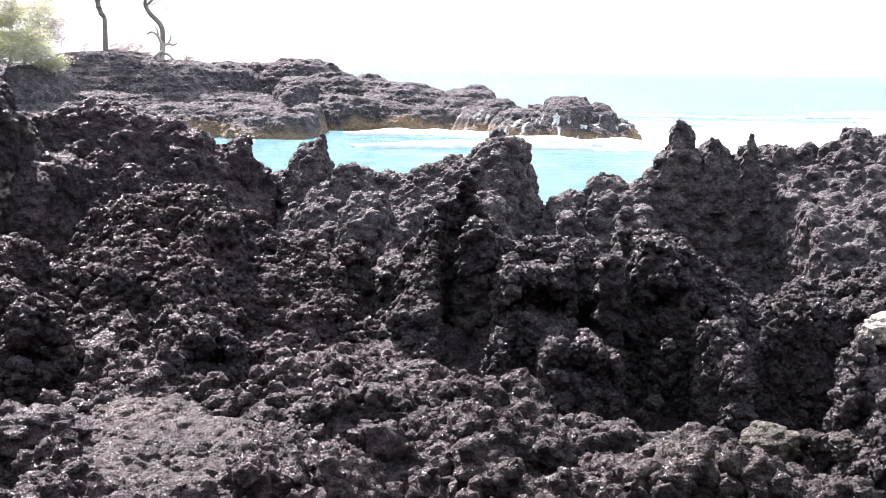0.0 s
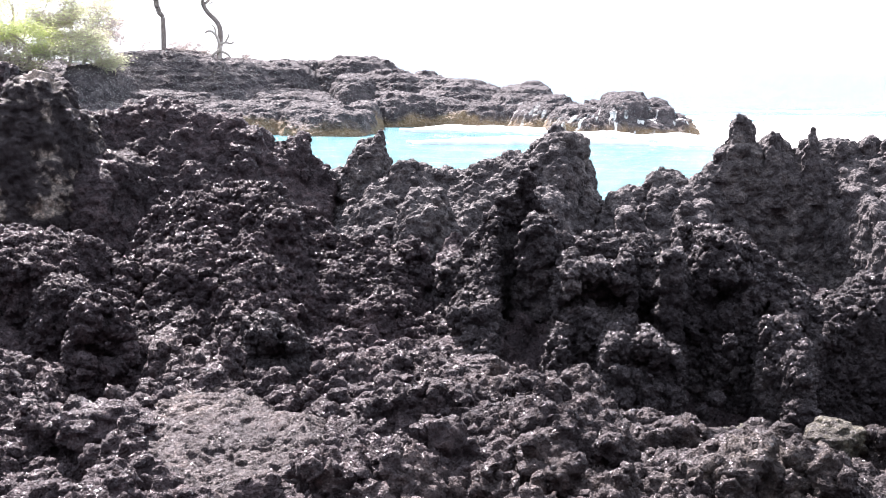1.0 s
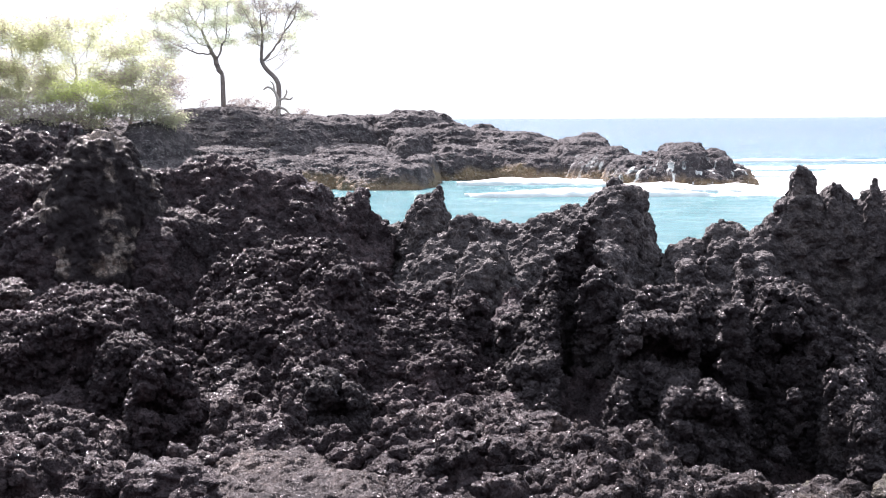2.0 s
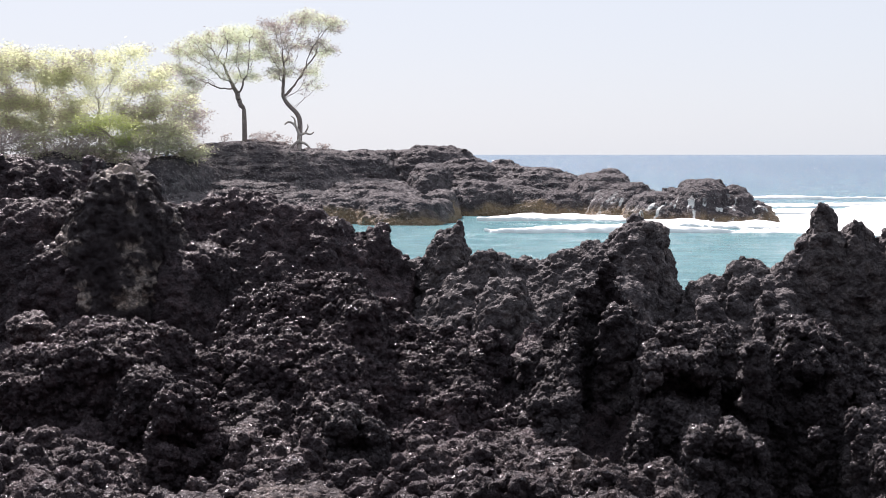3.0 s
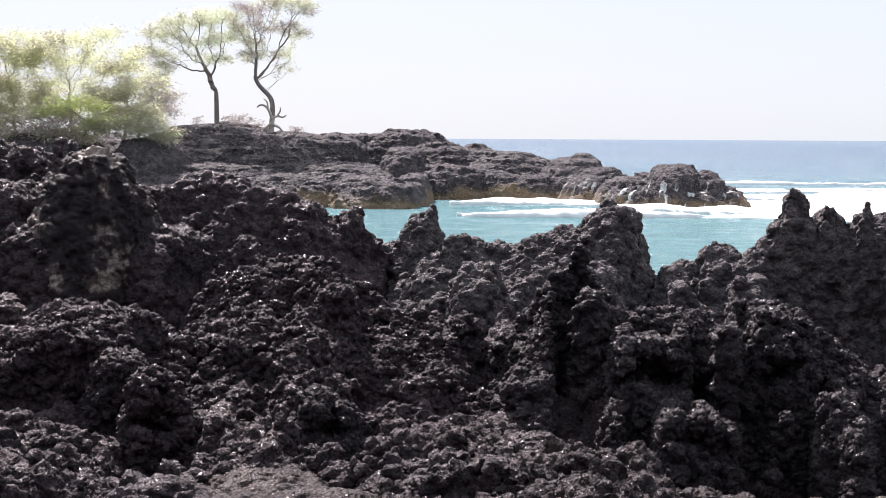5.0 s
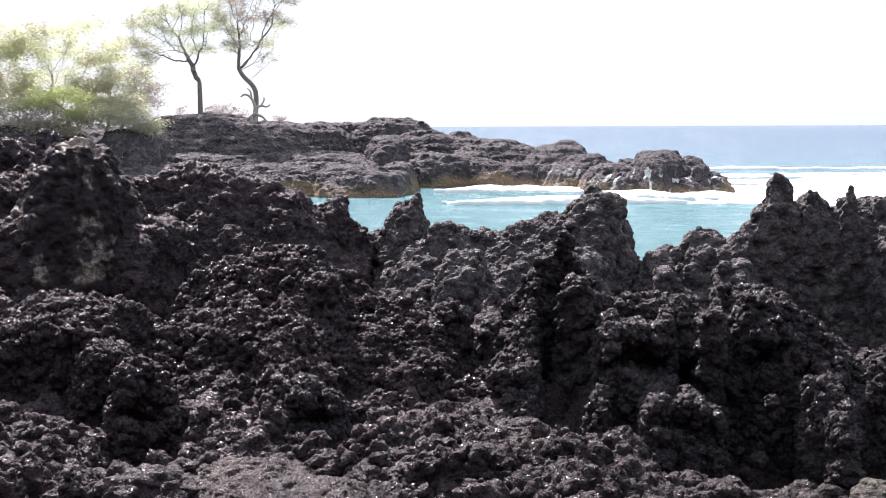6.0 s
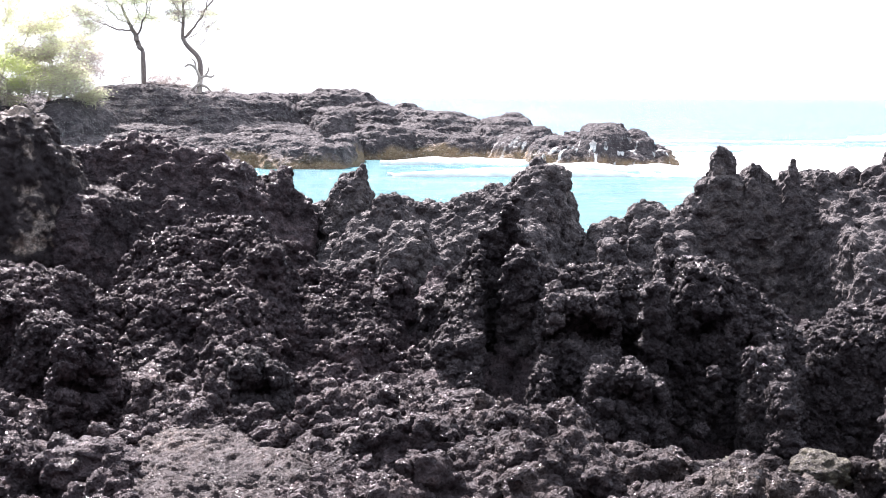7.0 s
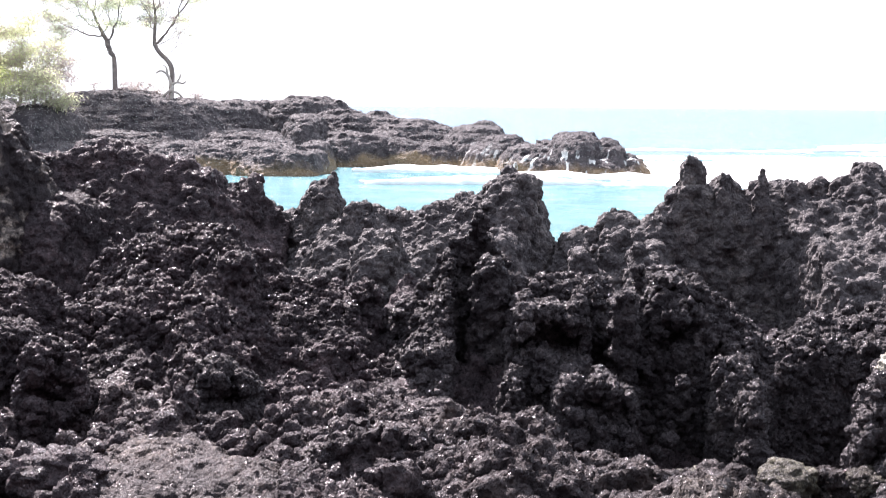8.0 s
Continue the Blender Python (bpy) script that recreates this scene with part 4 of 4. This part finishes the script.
BUSH = "thorn bushes on the headland"
for k, (u_label, base, crowns, count, sets) in enumerate((
    ("broad thorn bush with yellow green leaves", (-34.13, 101.00, 4.22), [(-34.70, 101, 11.22, 2.36, 2.6, 0.59), (-31.43, 101, 11.76, 1.10, 2.6, 0.51), (-36.76, 101, 10.43, 2.36, 2.6, 0.67), (-33.09, 101, 9.78, 2.76, 2.6, 0.67), (-30.66, 101, 9.22, 2.17, 2.6, 0.51), (-34.35, 101, 8.20, 2.95, 2.6, 0.63), (-33.56, 101, 6.72, 2.95, 2.6, 0.71)], 380, [(LEAF_BUSH, 0.75, 60, 0.09), (TWIG, 0.45, 22, 0.115)]),
    ("broad thorn bush with yellow green leaves", (-38.24, 101.00, 4.16), [(-38.38, 101, 11.47, 2.36, 2.8, 0.59), (-40.46, 101, 10.84, 2.36, 2.8, 0.67), (-37.60, 101, 9.64, 2.36, 2.8, 0.63), (-39.28, 101, 8.52, 2.76, 2.8, 0.67), (-36.83, 101, 7.52, 2.36, 2.8, 0.55), (-38.50, 101, 6.52, 2.95, 2.8, 0.79)], 380, [(LEAF_BUSH, 0.75, 60, 0.09), (TWIG, 0.5, 22, 0.115)]),
    ("broad thorn bush with yellow green leaves", (-42.15, 101.00, 4.10), [(-42.09, 101, 11.64, 2.76, 3, 0.75), (-42.97, 101, 9.73, 3.15, 3, 0.79), (-40.94, 101, 8.13, 3.15, 3, 0.79), (-43.84, 101, 8.13, 2.76, 3, 0.79), (-41.81, 101, 6.52, 3.35, 3, 0.87)], 380, [(LEAF_BUSH, 0.75, 60, 0.09), (TWIG, 0.5, 22, 0.115)]),
    ("wide thorn bush, yellow green and partly dry", (-29.92, 100.00, 4.29), [(-29.21, 100, 10.12, 1.25, 2.2, 0.39), (-28.55, 100, 8.27, 1.95, 2.2, 0.47), (-27.36, 100, 7.29, 1.56, 2.2, 0.31), (-30.18, 100, 7.49, 2.34, 2.2, 0.55), (-27.98, 100, 6.30, 2.14, 2.2, 0.62), (-29.80, 100, 6.11, 1.95, 2.2, 0.55)], 340, [(LEAF_BUSH, 0.66, 52, 0.1), (TWIG, 0.6, 26, 0.115)]),
    ("low bush of fresh bright green leaves", (-31.84, 97.00, 4.25), [(-32.62, 97, 6.90, 1.97, 1.6, 0.30), (-30.86, 97, 6.44, 1.51, 1.6, 0.30), (-34.13, 97, 6.06, 1.89, 1.6, 0.34), (-29.89, 97, 5.56, 1.89, 1.6, 0.30)], 190, [(LEAF_BRIGHT, 0.9, 42, 0.1), (LEAF_BUSH, 0.6, 36, 0.086), (TWIG, 0.5, 21, 0.101)]),
    ("low dry grey brown brush with few leaves", (-28.09, 97.00, 4.16), [(-28.07, 97.00, 5.13, 3.0, 1.8, 1.4), (-25.82, 97.00, 4.97, 1.6, 1.4, 1.0)], 220, [(TWIG, 0.7, 36, 0.094), (LEAF_BUSH, 0.65, 66, 0.094)]),
    ("low dry grey brown brush with few leaves", (-35.23, 97.00, 4.05), [(-35.20, 97.00, 5.02, 3.4, 1.8, 1.5), (-32.58, 97.00, 4.91, 2.4, 1.6, 1.2)], 200, [(TWIG, 0.9, 30, 0.108), (LEAF_BUSH, 0.35, 36, 0.115)]),
    ("low dry grey brown brush with few leaves", (-39.74, 97.00, 3.98), [(-39.70, 97.00, 4.95, 3.2, 1.8, 1.5)], 200, [(TWIG, 0.9, 30, 0.108), (LEAF_BUSH, 0.35, 36, 0.115)]),
)):
    x, y, z = base
    tree("thorn_bush", u_label, "bush", [(x, y, z), (x + 0.2, y, z + 0.5), (x + 0.1, y, z + 1.0)], crowns, count, 520 + k, 0.13, sets, TWIG, BUSH, spread=0.34)


def lone_boulder(label, x, y, z, size, mat, turn):
    """A single lump of clinker lying on the ground."""
    ob = new("lava_boulder", STONES_FINE[mat.name][turn % 2])
    ob.matrix_basis = pose(x, y, z, 0, 0, 67 * turn) @ Matrix.Diagonal((size * 1.3, size * 1.1, size * 0.7, 1))
    return tagged(ob, label, "lava rock", "loose boulders on the clinker")


STONES_FINE = {m.name: [stone_mesh("boulder", 340 + k, 0.035, m, 0.8) for k in range(2)] for m in (LAVA_OLIVE, LAVA_GROUND, LAVA_PALE)}
lone_boulder("pale crusted lava boulder lying on a dark rock", 1.97, 6.10, 3.42, 0.28, LAVA_PALE, 3)
lone_boulder("olive grey lava boulder, sunlit on top", 1.45, 6.12, 2.9, 0.32, LAVA_OLIVE, 1)
lone_boulder("flat olive grey lava boulder", 1.06, 5.95, 2.93, 0.26, LAVA_OLIVE, 2)
lone_boulder("olive grey lava boulder among small clinker", 0.70, 5.40, 2.94, 0.24, LAVA_OLIVE, 3)
lone_boulder("olive grey lava boulder at the foot of a rock", 1.67, 5.70, 3.01, 0.2, LAVA_OLIVE, 4)
lone_boulder("grey lava block leaning against the dark ridge", -4.15, 10.6, 3.17, 0.45, LAVA_GROUND, 4)
lone_boulder("rounded brown lava boulder", -0.05, 7.20, 2.94, 0.27, LAVA_GROUND, 5)
lone_boulder("brown lava boulder beside the smooth sheet", -0.52, 6.30, 2.95, 0.3, LAVA_GROUND, 7)
lone_boulder("dark brown lava boulder beside the smooth sheet", -1.64, 5.90, 2.95, 0.42, LAVA_GROUND, 8)


# ---- dead wood and dry shrubs under the trees ----
def dead_tree():
    """A bleached dead tree: a leaning stem with a few bare branches."""
    root = new("dead_tree")
    x0, y0, z0 = -21.57, 111.00, 5.0
    root.matrix_basis = pose(x0, y0, z0)
    tagged(root, "bleached bare dead tree leaning beside a living one", "dead tree")
    ways = (
        ("stem", ((0, 0, -0.2), (0.1, 0, 0.6), (0.0, 0, 1.1), (-0.25, 0, 1.7), (-0.75, 0, 2.0), (-1.1, 0, 1.75)), 0.17),
        ("branch", ((0.05, 0, 0.9), (0.5, 0, 1.1), (0.95, -0.1, 0.95), (1.2, -0.1, 1.15)), 0.13),
        ("branch", ((-0.25, 0, 1.7), (-0.3, 0, 2.2), (-0.6, 0, 2.4)), 0.09),
        ("branch", ((0.1, -0.1, 0.5), (-0.35, -0.2, 0.2), (-0.8, -0.2, -0.25)), 0.17),
        ("branch", ((0.5, 0, 1.1), (0.75, 0, 1.5), (0.7, 0, 1.75)), 0.09),
        ("branch", ((0.1, -0.1, 0.4), (0.6, -0.2, 0.25), (0.95, -0.2, -0.1)), 0.14),
    )
    for name, way, r in ways:
        P = np.array(way, float)
        for _ in range(2):
            P = np.concatenate([P[:1]] + [np.stack([a * 0.75 + b * 0.25, a * 0.25 + b * 0.75]) for a, b in zip(P[:-1], P[1:])] + [P[-1:]])
        v, q = tubes(P, list(range(-1, len(P) - 1)), np.linspace(r, r * 0.35, len(P)), 6, 1.1)
        part(name, mesh_of(name, v, q, DEADWOOD), root)


dead_tree()
for k, (base, w, h) in enumerate((((-24.40, 112.00, 5.26), 1.5, 0.9), ((-27.40, 111.00, 5.20), 0.5, 0.9), ((-22.70, 111.50, 5.19), 0.6, 0.5), ((-19.68, 111.00, 4.89), 0.7, 0.4))):
    x, y, z = base
    tree("dry_shrub", "small dry leafless shrub on the lava", "shrub", [(x, y, z - 0.2), (x, y, z + 0.1), (x, y, z + 0.25)], [(x, y, z + h * 0.6, w, w, h * 0.6)], 60, 560 + k, 0.05, [(TWIG, 1.0, 10, 0.12)], TWIG, "dry shrubs on the headland", spread=0.16)
